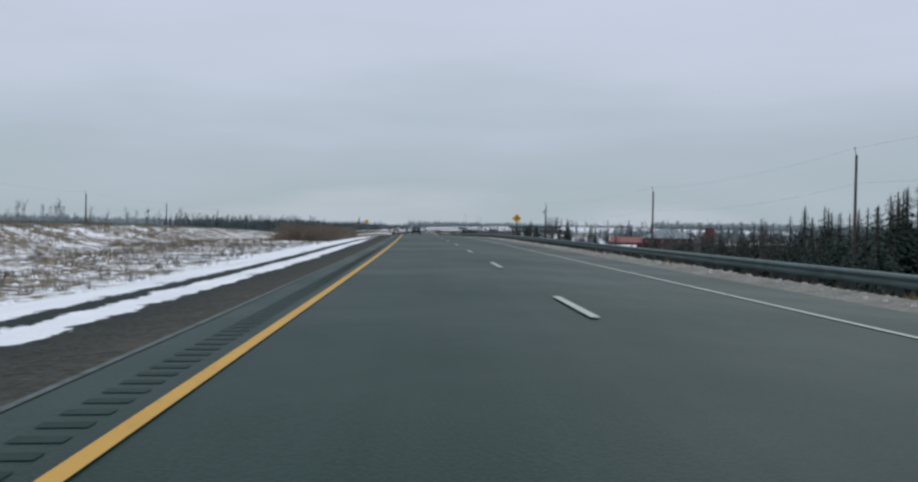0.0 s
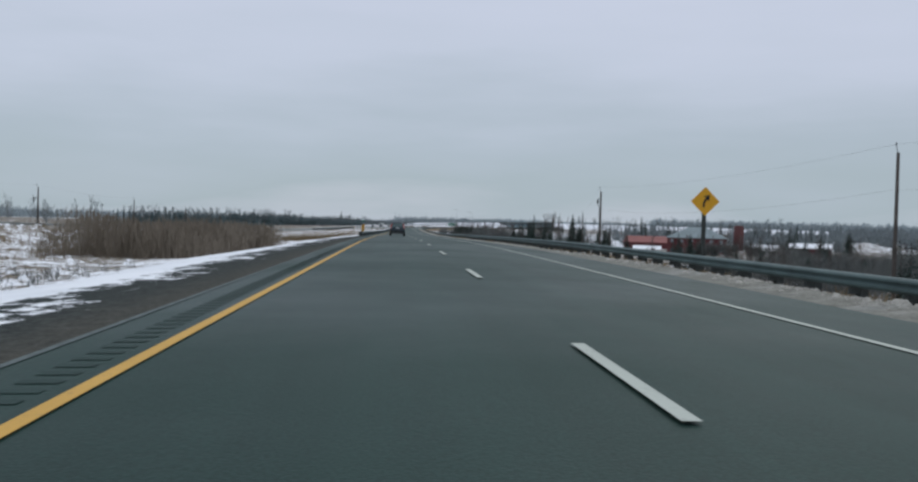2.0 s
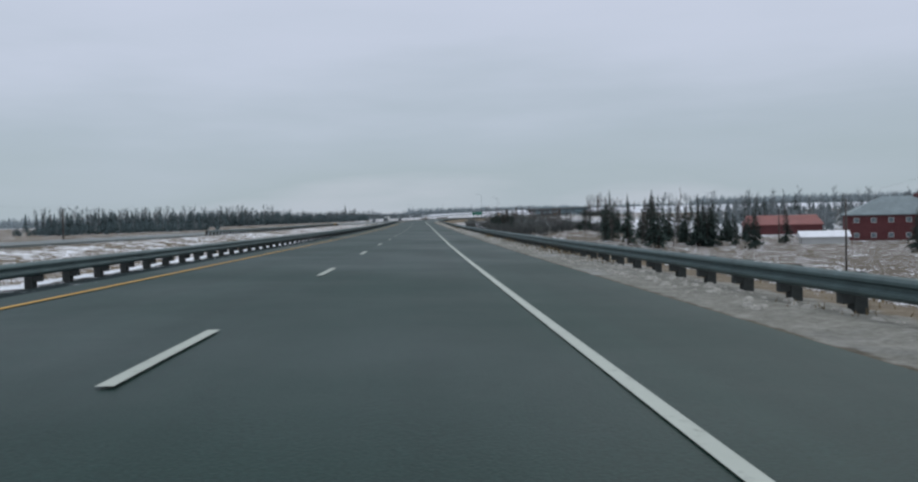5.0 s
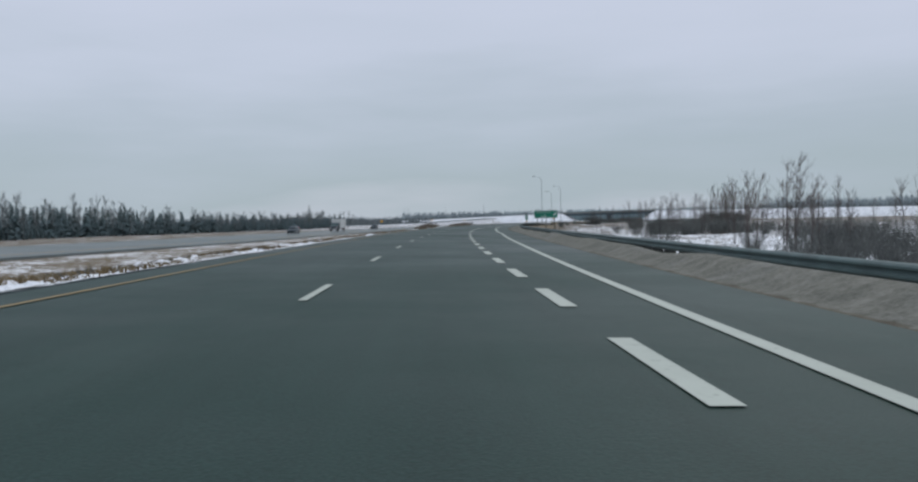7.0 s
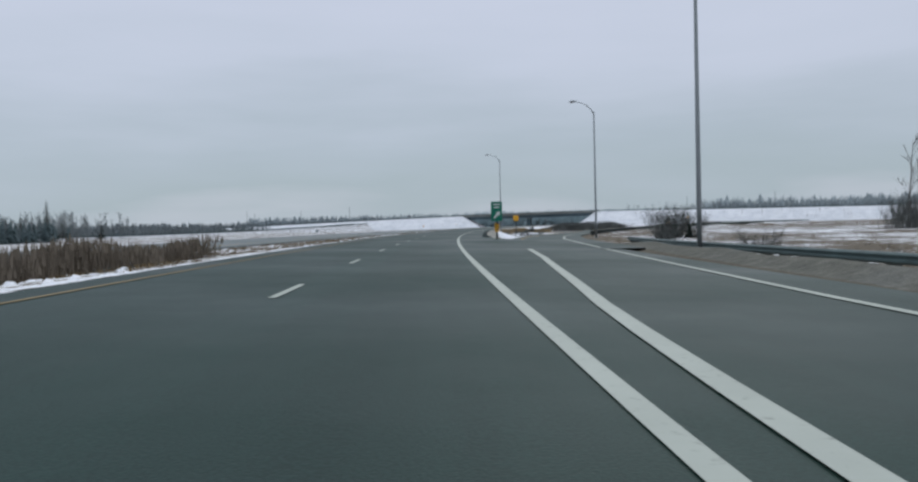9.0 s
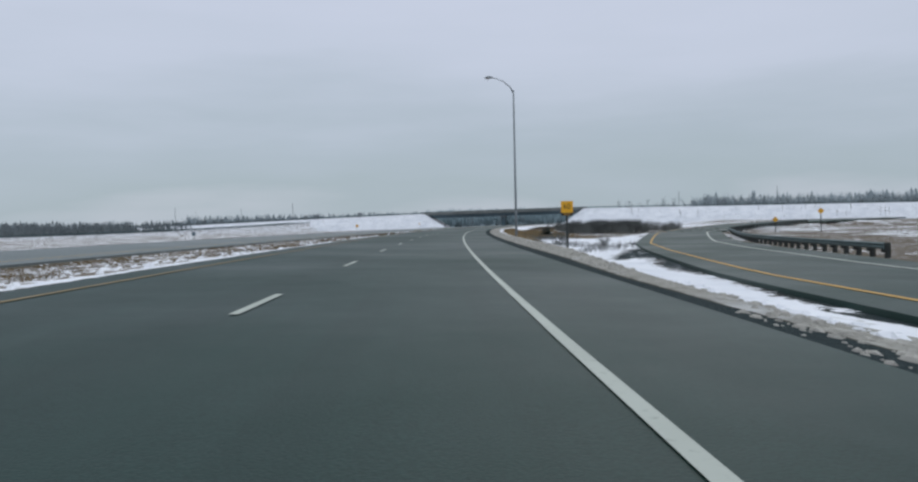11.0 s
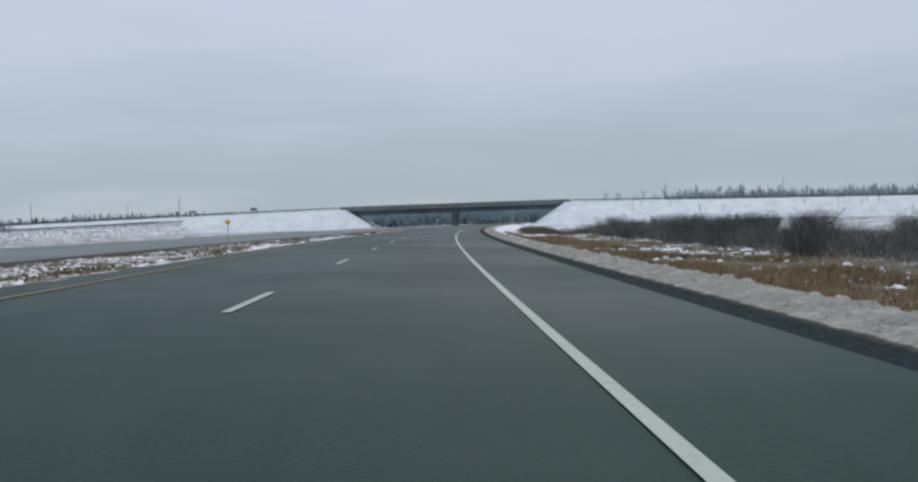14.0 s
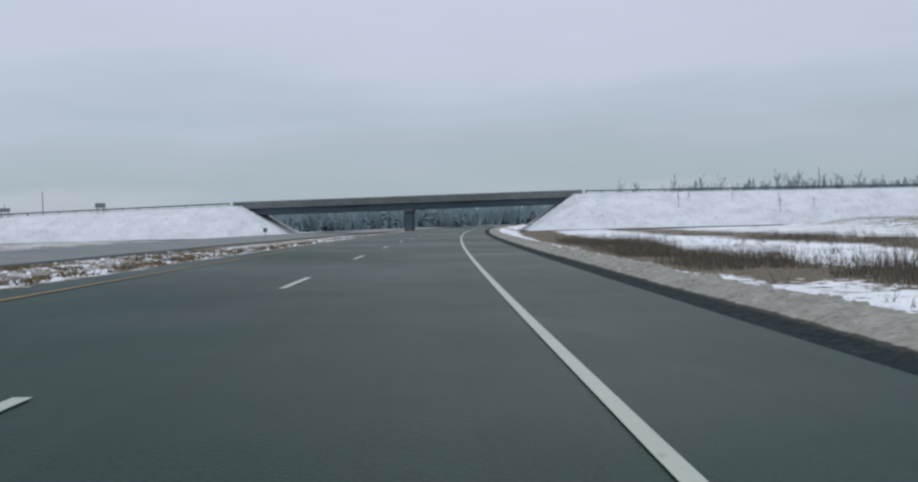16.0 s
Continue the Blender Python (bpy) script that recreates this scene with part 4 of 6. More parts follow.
def gore_sign():
    g = stand(38.76, 798.79)
    ob = thing("exit_marker", g, -12, label="small green exit sign with white arrow over a striped board", category="road sign")
    cz = 2.75
    flat_shape("panel", [(a, b + cz) for a, b in rounded(1.0, 1.75, 0.06)], 0, 0.02, M_GREEN, ob)
    for k, wdt in ((0.62, 0.6), (0.36, 0.5)):
        flat_shape("text_bar", [(-wdt / 2, cz + k - 0.06), (wdt / 2, cz + k - 0.06), (wdt / 2, cz + k + 0.06), (-wdt / 2, cz + k + 0.06)], -0.014, 0.005, M_SIGNWHITE, ob)
    flat_shape("arrow", arrow_outline(0.05, cz - 0.3, 0.85, 42), -0.014, 0.005, M_SIGNWHITE, ob)
    flat_shape("hazard_board", [(a, b + 1.3) for a, b in rounded(0.4, 0.75, 0.03)], 0, 0.02, M_SIGNYELLOW, ob, "yellow board with black chevrons")
    for k in range(3):
        z = 1.08 + 0.24 * k
        flat_shape("stripe", [(-0.18, z - 0.07), (0.18, z + 0.05), (0.18, z + 0.14), (-0.18, z + 0.02)], -0.013, 0.005, M_BLACK, ob)
    sign_post(ob, 3.3, 0.16)
    return ob


gore_sign()

bm = bmesh.new()
p = stand(38.86, 799.6)
box(bm, 1.0, 4.2, 0.22, (0, 0, -0.05), bevel=0.04)
gi = thing("kerb_island", p, -12, label="dark low kerbed island under the exit marker", category="traffic island")
part("kerb", bm, M_DARKCONCRETE, gi)
bm = bmesh.new()
tube(bm, [(0, 0.2, 0.16), (0, 0.2, 0.26)], [0.42, 0.3], 10)
part("snow_cap", bm, M_SNOW, gi, "crusted snow on the island")


def speed_sign():
    x, y = 60.93, 872.17
    s, u = nearest(x, y)
    g = stand(x, y)
    cz = spot(s, 0, 2.25).z - g[2]
    ob = thing("speed_sign", g, -14, label="yellow square advisory speed sign on a timber post", category="road sign")
    flat_shape("panel", [(a, b + cz) for a, b in rounded(0.94, 0.91, 0.05)], 0, 0.02, M_SIGNYELLOW, ob)
    flat_shape("unit_plate", [(a, b + cz - 0.575) for a, b in rounded(0.92, 0.23, 0.02)], 0, 0.02, M_BLACK, ob, "black plate with yellow letters")
    lettering("60", 0.54, 0, cz + 0.01, M_BLACK, ob, -0.013)
    lettering("km/h", 0.23, 0, cz - 0.575, M_SIGNYELLOW, ob, -0.013)
    sign_post(ob, cz + 0.36, 0.16)
    return ob


speed_sign()


def rail_marker(s, u, hazard):
    p = spot(s, u, ground_fall(s, u))
    ob = thing("rail_marker", p, 0, label="thin post with green and white diamond at the rail end" if not hazard else "striped hazard board and green marker at the rail end", category="marker post", group="rail end markers")
    sign_post(ob, 2.15, 0.06, material=M_LAMPSTEEL)
    d = diamond(0.24, 2.05, 0.02)
    flat_shape("panel", d, 0, 0.012, M_SIGNWHITE, ob)
    flat_shape("green_half", [q for q in d if q[1] < 2.06], -0.01, 0.006, M_GREEN, ob)
    if hazard:
        flat_shape("hazard_board", [(a, b + 1.05) for a, b in rounded(0.36, 0.9, 0.03)], 0, 0.02, M_SIGNYELLOW, ob, "yellow board with black stripes")
        for k in range(3):
            z = 0.74 + 0.3 * k
            flat_shape("stripe", [(-0.17, z + 0.08), (0.17, z - 0.1), (0.17, z + 0.02), (-0.17, z + 0.2)], -0.013, 0.005, M_BLACK, ob)
    return ob


rail_marker(173.6, -5.95, True)
rail_marker(501.5, -6.4, False)
warning_sign(-4.67, 575.34, 1.32, -4, curve=False, timber=False, half=0.16, label="small yellow diamond marker on a thin post in the snowy median")


warning_sign(1.30, 645.95, 1.55, -8, curve=False, timber=False, half=0.18, label="small yellow diamond marker on a thin post in the snowy median")
warning_sign(11.74, 729.36, 1.60, -10, curve=False, timber=False, half=0.19, label="small yellow diamond marker on a thin post in the snowy median")
warning_sign(47.56, 895.82, 1.15, -15, curve=False, timber=False, half=0.18, label="small yellow diamond marker on a thin post in the snowy median")
warning_sign(69.09, 968.66, 1.32, -20, curve=False, timber=False, half=0.15, label="small yellow diamond marker on a thin post in the snowy median")
warning_sign(114.8, 921.4, 0.75, -40, curve=False, half=0.45, label="yellow diamond sign on a post beside the exit ramp")
warning_sign(115.5, 912.0, 1.85, -40, curve=False, half=0.45, label="yellow diamond sign on a post beside the exit ramp")
warning_sign(-27.0, 466.0, 0.15, 1, curve=False, timber=False, half=0.26, label="small yellow diamond marker on a thin post in the median")


def delineator(x, y, h, size):
    ob = thing("sign_back", stand(x, y), -20, label="small dark back of a road sign on a thin post", category="road sign", group="small sign backs")
    flat_shape("panel", [(a, b + h) for a, b in rounded(size, size, 0.05)], 0, 0.02, M_GIRDER, ob)
    sign_post(ob, h + 0.1, 0.08, material=M_LAMPSTEEL)
    return ob


delineator(27.5, 962.0, 1.5, 0.65)
delineator(122.7, 1172.0, 1.8, 0.7)


# ---- the car ahead ----
def loft(bm, sections):
    """skins closed outlines with the same count, and caps both ends"""
    rings = [[bm.verts.new(p) for p in sec] for sec in sections]
    n = len(rings[0])
    for a, b in zip(rings, rings[1:]):
        for k in range(n):
            bm.faces.new((a[k], a[(k + 1) % n], b[(k + 1) % n], b[k]))
    bm.faces.new(rings[0][::-1])
    bm.faces.new(rings[-1])
    bmesh.ops.recalc_face_normals(bm, faces=bm.faces)


def hatchback(x, y, z, turn, paint=M_CARPAINT, label="dark blue-grey hatchback car on the highway lane"):
    """a small dark five-door car; its tail at y = 0, nose towards +y"""
    ob = thing("car", (x, y, z), turn, label=label, category="car")

    def ring(yy, half, z0, z1, r=0.12):
        pts = []
        for cx, cz, a0 in ((half - r, z1 - r, 0), (-half + r, z1 - r, 90), (-half + r, z0 + r, 180), (half - r, z0 + r, 270)):
            pts += [(cx + r * math.cos(radians(a0 + 30 * k)), yy, cz + r * math.sin(radians(a0 + 30 * k))) for k in range(4)]
        return pts
    bm = bmesh.new()
    loft(bm, [ring(0.03, 0.70, 0.36, 0.92, 0.14), ring(0.12, 0.80, 0.30, 0.98, 0.14), ring(0.5, 0.85, 0.24, 1.02, 0.14), ring(1.4, 0.86, 0.22, 1.02, 0.14), ring(2.6, 0.86, 0.22, 0.99, 0.14),
              ring(3.3, 0.84, 0.24, 0.92, 0.14), ring(3.8, 0.78, 0.28, 0.80, 0.14), ring(4.0, 0.62, 0.34, 0.70, 0.12)])
    body = part("body", bm, paint, ob, flat=False)

    def cabin(yy, low, high, z1):
        return [(low, yy[0], 0.95), (high + 0.05, yy[1], z1 - 0.10), (high - 0.08, yy[1] + 0.03, z1), (-high + 0.08, yy[1] + 0.03, z1), (-high - 0.05, yy[1], z1 - 0.10), (-low, yy[0], 0.95)]
    bm = bmesh.new()
    loft(bm, [cabin((0.06, 0.30), 0.80, 0.54, 1.50), cabin((0.6, 0.75), 0.82, 0.58, 1.535), cabin((1.4, 1.4), 0.83, 0.60, 1.55), cabin((2.2, 2.0), 0.82, 0.58, 1.51), cabin((3.1, 2.4), 0.78, 0.54, 1.44)])
    part("cabin", bm, paint, ob, flat=False)
    bm = bmesh.new()
    v = [bm.verts.new(p) for p in ((-0.66, 0.055, 1.0), (0.66, 0.055, 1.0), (0.50, 0.235, 1.41), (-0.50, 0.235, 1.41))]
    w = [bm.verts.new((q.co.x, q.co.y + 0.05, q.co.z)) for q in v]
    bm.faces.new(v)
    bm.faces.new(w[::-1])
    for i in range(4):
        bm.faces.new((v[(i + 1) % 4], v[i], w[i], w[(i + 1) % 4]))
    part("rear_window", bm, M_CARGLASS, ob, "dark tinted rear window")
    for sx in (-1, 1):
        bm = bmesh.new()
        v = [bm.verts.new(p) for p in ((sx * 0.835, 0.85, 1.02), (sx * 0.835, 2.75, 1.02), (sx * 0.66, 2.25, 1.40), (sx * 0.67, 0.95, 1.42))]
        w = [bm.verts.new((q.co.x - sx * 0.05, q.co.y, q.co.z)) for q in v]
        bm.faces.new(v)
        bm.faces.new(w[::-1])
        for i in range(4):
            bm.faces.new((v[(i + 1) % 4], v[i], w[i], w[(i + 1) % 4]))
        bmesh.ops.recalc_face_normals(bm, faces=bm.faces)
        part("side_window", bm, M_CARGLASS, ob)
        bm = bmesh.new()
        prism(bm, [(sx * 0.57, 1.40), (sx * 0.66, 1.36), (sx * 0.80, 0.98), (sx * 0.80, 0.78), (sx * 0.62, 0.80), (sx * 0.66, 1.0)], 0.14, Matrix.Translation((0, 0.10, 0)) @ Matrix.Shear("XZ", 4, (0, 0)), 0.015)
        lamp = part("tail_light", bm, M_TAILRED, ob, "red tail light")
        bm = bmesh.new()
        prism(bm, [(sx * 0.66, 0.98), (sx * 0.79, 0.94), (sx * 0.79, 0.84), (sx * 0.65, 0.86)], 0.03, Matrix.Translation((0, 0.02, 0)))
        part("reverse_lens", bm, M_TAILCLEAR, lamp)
        bm = bmesh.new()
        box(bm, 0.2, 0.1, 0.14, (sx * 0.98, 2.55, 1.0), bevel=0.03)
        part("wing_mirror", bm, paint, ob)
        for yy in (0.78, 3.25):
            bm = bmesh.new()
            tube(bm, [(sx * 0.66, yy, 0.30), (sx * 0.70, yy, 0.30), (sx * 0.84, yy, 0.30), (sx * 0.87, yy, 0.30)], [0.26, 0.30, 0.30, 0.27], 20)
            wheel = part("wheel", bm, M_RUBBER, ob, "black tyre")
            bm = bmesh.new()
            tube(bm, [(sx * 0.86, yy, 0.30), (sx * 0.885, yy, 0.30)], [0.2, 0.17], 12)
            part("rim", bm, M_RIM, wheel)
    bm = bmesh.new()
    box(bm, 1.52, 0.16, 0.30, (0, 0.02, 0.28), bevel=0.05)
    part("rear_bumper", bm, M_PLASTIC, ob, "black plastic rear bumper")
    bm = bmesh.new()
    box(bm, 1.25, 0.06, 0.05, (0, -0.06, 0.31), bevel=0.012)
    part("bumper_reflector", bm, M_RIM, ob, "pale strip along the bumper")
    bm = bmesh.new()
    box(bm, 0.32, 0.02, 0.16, (0, -0.005, 0.80), bevel=0.008)
    plate = part("number_plate", bm, M_SIGNWHITE, ob, "pale number plate")
    bm = bmesh.new()
    box(bm, 0.24, 0.006, 0.06, (0, -0.02, 0.85))
    part("plate_bar", bm, M_PLASTIC, plate)
    bm = bmesh.new()
    box(bm, 0.10, 0.02, 0.07, (0, 0.03, 0.97), bevel=0.01)
    part("badge", bm, M_RIM, ob, "chrome badge")
    bm = bmesh.new()
    tube(bm, [(0, 0.09, 1.02), (0.05, 0.12, 1.06), (0.38, 0.10, 1.05)], [0.018, 0.014, 0.01], 6)
    part("rear_wiper", bm, M_PLASTIC, ob)
    bm = bmesh.new()
    tube(bm, [(0, 0.6, 1.52), (0, 0.45, 1.72)], [0.012, 0.006], 6)
    part("aerial", bm, M_PLASTIC, ob)
    bm = bmesh.new()
    box(bm, 1.04, 0.2, 0.035, (0, 0.26, 1.485), bevel=0.015)
    part("roof_spoiler", bm, paint, ob)
    return ob


cs, cu = 155.2, -1.42
cp = paved(cs, cu, 0.02)
hatchback(cp.x, cp.y, cp.z, math.degrees(lerp(cs, _s, _h)))
for vs, vu, tag in ((657, -35.5, "dark grey car on the far carriageway beyond the median"), (738, -35.4, "dark car following a box truck on the far carriageway")):
    cp = spot(vs, vu, opposite_height(vs, vu) + 0.07)
    hatchback(cp.x, cp.y, cp.z, 180 + math.degrees(lerp(vs, _s, _h)), M_CARPAINT, tag)


def box_truck(x, y, z, turn):
    """a lorry with a dark cab and a pale box body; its tail at y = 0, nose towards +y"""
    ob = thing("box_truck", (x, y, z), turn, label="box truck with dark cab and pale body beyond the median", category="truck")
    bm = bmesh.new()
    box(bm, 2.3, 5.6, 2.1, (0, 2.8, 0.95), bevel=0.06)
    part("cargo_box", bm, M_WHITEWALL, ob, "pale cargo box")
    bm = bmesh.new()
    box(bm, 0.9, 7.4, 0.22, (0, 3.8, 0.62), bevel=0.02)
    part("chassis", bm, M_PLASTIC, ob)
    bm = bmesh.new()
    prism(bm, [(5.75, 0.5), (8.3, 0.5), (8.3, 1.25), (7.35, 1.4), (6.95, 2.15), (5.75, 2.2)], 2.0, Matrix.Rotation(radians(90), 4, "Z"), 0.06)
    part("cab", bm, M_CARPAINT, ob, "dark bonneted cab")
    bm = bmesh.new()
    prism(bm, [(7.02, 2.05), (7.06, 2.07), (7.44, 1.42), (7.40, 1.40)], 1.75, Matrix.Rotation(radians(90), 4, "Z"))
    part("windscreen", bm, M_CARGLASS, ob)
    bm = bmesh.new()
    box(bm, 2.05, 0.12, 0.3, (0, 8.34, 0.45), bevel=0.03)
    part("front_bumper", bm, M_RIM, ob)
    for sx in (-1, 1):
        bm = bmesh.new()
        box(bm, 0.3, 0.05, 0.2, (sx * 0.75, 8.32, 0.85), bevel=0.02)
        part("headlight", bm, M_TAILCLEAR, ob)
        bm = bmesh.new()
        box(bm, 0.12, 0.16, 0.4, (sx * 1.2, 7.0, 1.5), bevel=0.02)
        part("wing_mirror", bm, M_PLASTIC, ob)
        for yy in (1.3, 7.3):
            bm = bmesh.new()
            tube(bm, [(sx * 0.72, yy, 0.45), (sx * 0.76, yy, 0.45), (sx * 1.0, yy, 0.45), (sx * 1.03, yy, 0.45)], [0.4, 0.45, 0.45, 0.41], 18)
            wheel = part("wheel", bm, M_RUBBER, ob, "black tyre")
            bm = bmesh.new()
            tube(bm, [(sx * 1.02, yy, 0.45), (sx * 1.05, yy, 0.45)], [0.27, 0.22], 12)
            part("rim", bm, M_RIM, wheel)
    return ob


cp = spot(697, -35.4, opposite_height(697, -35.4) + 0.07)
box_truck(cp.x, cp.y, cp.z, 180 + math.degrees(lerp(697, _s, _h)))


# ---- farm beyond the embankment ----
def gable_house(name, x, y, z, turn, w, d, h, rise, wall, roof, label, windows=0, hip=0.0):
    """walls with thickness, a pitched roof with eaves, windows on the long front"""
    ob = thing(name, (x, y, z), turn, label=label, category="house" if name == "house" else name.replace("_", " "))
    bm = bmesh.new()
    for sx, sy, ax, ay in ((w, 0.3, 0, -d / 2 + 0.15), (w, 0.3, 0, d / 2 - 0.15), (0.3, d - 0.6, -w / 2 + 0.15, 0), (0.3, d - 0.6, w / 2 - 0.15, 0)):
        box(bm, sx, sy, h, (ax, ay, 0))
    part("wall", bm, wall, ob)
    bm = bmesh.new()
    e = 0.5
    r = w / 2 * hip
    low = [(-w / 2 - e, -d / 2 - e, h), (w / 2 + e, -d / 2 - e, h), (w / 2 + e, d / 2 + e, h), (-w / 2 - e, d / 2 + e, h)]
    top = [(-w / 2 - e + r, 0, h + rise), (w / 2 + e - r, 0, h + rise)]
    a = [bm.verts.new(p) for p in low]
    b = [bm.verts.new((p[0], p[1], p[2] - 0.25)) for p in low]
    t = [bm.verts.new(p) for p in top]
    for f in ((a[0], a[1], t[1], t[0]), (a[2], a[3], t[0], t[1]), (a[1], a[2], t[1]), (a[3], a[0], t[0]), tuple(b[::-1])):
        bm.faces.new(f)
    for i in range(4):
        bm.faces.new((a[(i + 1) % 4], a[i], b[i], b[(i + 1) % 4]))
    bmesh.ops.recalc_face_normals(bm, faces=bm.faces)
    part("roof", bm, roof, ob)
    for k in range(windows):
        wx = -w / 2 + w * (k + 0.5) / windows
        for wz in ((1.0,) if h < 4.5 else (1.0, h - 2.2)):
            bm = bmesh.new()
            box(bm, 1.3, 0.12, 1.3, (wx, -d / 2 - 0.02, wz))
            wd = part("window", bm, M_WHITEWALL, ob, "white window frame")
            bm = bmesh.new()
            box(bm, 1.06, 0.06, 1.06, (wx, -d / 2 - 0.07, wz + 0.12))
            part("pane", bm, M_WINDOW, wd)
    return ob


FZ = -9.3 + lerp(150, _s, _z)
gable_house("house", 129, 424, FZ, -22, 25, 13, 7.2, 4.8, M_REDWALL, M_GREYROOF, "two-storey dark red house with grey hipped roof", 6, 0.75)
gable_house("barn", 126, 489, FZ - 0.5, -18, 25, 12, 4.2, 3.2, M_REDWALL, M_REDROOF, "long dark red barn with red metal roof", 0, 0.12)
gable_house("shed", 102.5, 411, FZ - 0.3, -18, 11, 6, 2.4, 1.4, M_WHITEWALL, M_SNOW, "low pale shed with snowy roof")
gable_house("garage", 158, 418, FZ, -24, 10, 8, 3.0, 1.8, M_WHITEWALL, M_SNOW, "white garage with a snow-covered roof")
gable_house("stable", 191, 443, FZ, -24, 18, 9, 3.4, 2.2, M_REDWALL, M_SNOW, "red stable with a snow-covered roof")
for x, y, h, r in ((171.4, 481, 13.6, 2.6),):
    ob = thing("silo", (x, y, FZ), label="round dark red brick silo with a low cap", category="silo")
    bm = bmesh.new()
    tube(bm, [(0, 0, -1), (0, 0, h - 0.8)], [r, r], 20)
    part("wall", bm, M_BRICK, ob, flat=False)
    bm = bmesh.new()
    tube(bm, [(0, 0, h - 0.8), (0, 0, h - 0.3), (0, 0, h)], [r + 0.12, r * 0.8, r * 0.25], 20)
    part("cap", bm, M_BRICK, ob)
# farm lane seen over the rail
FARM_LANE = [(40, 246), (52, 262), (66, 284), (78, 297), (92, 309), (108, 318), (130, 330)]


def lane_rows(a, b, dz):
    rows = []
    for i, (x, y) in enumerate(FARM_LANE):
        q, r = FARM_LANE[max(i - 1, 0)], FARM_LANE[min(i + 1, len(FARM_LANE) - 1)]
        n = Vector((q[1] - r[1], r[0] - q[0], 0)).normalized()
        z = stand(x, y)[2] + dz
        rows.append([Vector((x, y, z)) + n * k for k in (a, b)])
    return rows


lane = strip_mesh("farm_lane", lane_rows(-3, 3, 0.55), M_ASPHALT_OLD, None, "narrow grey farm lane with snowy edges", "structure", close=False)
tagged(lane, category="road")
for a, b in ((-9, -3), (3, 7)):
    bank = strip_mesh("lane_bank", lane_rows(a, b, 0.5), M_SNOW, None, "ploughed snow beside the farm lane", "structure", close=False)
    tagged(bank, category="snow bank")


# ---- loop ramp on the far side and boards on the bank ----
LOOP = [(66, 1262, 3.3), (58, 1250, 3.0), (40, 1232, 2.1), (10, 1205, 0.9), (-30, 1172, 0.1), (-80, 1140, -0.4), (-140, 1105, -0.7)]


def loop_rows(a, b, dz):
    rows = []
    for i, (x, y, z) in enumerate(LOOP):
        q, r = LOOP[max(i - 1, 0)], LOOP[min(i + 1, len(LOOP) - 1)]
        n = Vector((q[1] - r[1], r[0] - q[0], 0)).normalized()
        rows.append([Vector((x, y, z + dz + BR_Z)) + n * a, Vector((x, y, z + dz + BR_Z)) + n * b])
    return rows


def bank_rows():
    rows = []
    for (x, y, z), (a, b) in zip(LOOP, loop_rows(-5, 5, -0.1)):
        out = (b - a).normalized() * (z + 1.6) * 2.0
        foot = Vector((0, 0, BR_Z - 1.5))
        rows.append([Vector((a.x - out.x, a.y - out.y, foot.z)), a, b, Vector((b.x + out.x, b.y + out.y, foot.z))])
    return rows


loop_bank = strip_mesh("loop_bank", bank_rows(), M_LOOPBANK, None, "low bank of the loop ramp with snow and brown weeds", "structure", close=False)
tagged(loop_bank, category="embankment")
loop_road = strip_mesh("loop_road", loop_rows(-4, 4, 0.02), M_ASPHALT_OLD, None, "narrow grey loop ramp", "structure", close=False)
tagged(loop_road, category="road")
for off in (-4.6, 4.6):
    ob = thing("guard_rail", label="steel guard rail along the loop ramp", category="guard rail", group="guard rails along the loop ramp")
    rr = loop_rows(off, off + 0.06, 0)
    strip_mesh("beam", [[a + Vector((0, 0, 0.4)), a + Vector((0, 0, 0.72)), b + Vector((0, 0, 0.72)), b + Vector((0, 0, 0.4))] for a, b in rr], M_STEEL, ob)
    for (a, b), (c, d) in zip(rr, rr[1:]):
        for k in range(6):
            p = a.lerp(c, k / 6)
            bm = bmesh.new()
            box(bm, 0.18, 0.18, 0.9, (p.x, p.y, p.z - 0.15))
            part("post", bm, M_POSTWOOD, ob)
for a, w, h in ((-89, 2.6, 1.2), (-113, 2.8, 0.9), (-119, 1.6, 0.9)):
    p = cross(a, -7.5, cross_top(a) - 0.5)
    ob = thing("sign_back", p, -22, label="grey back of a road sign on the bank", category="road sign", group="sign backs on the bank")
    flat_shape("panel", [(x, z + 2.1) for x, z in rounded(w, h, 0.06)], 0, 0.04, M_LAMPSTEEL, ob)
    for px in (-w * 0.3, w * 0.3):
        sign_post(ob, 2.2, 0.14, px)


# ---- trees, brush and grass ----
rng = random.Random(11)


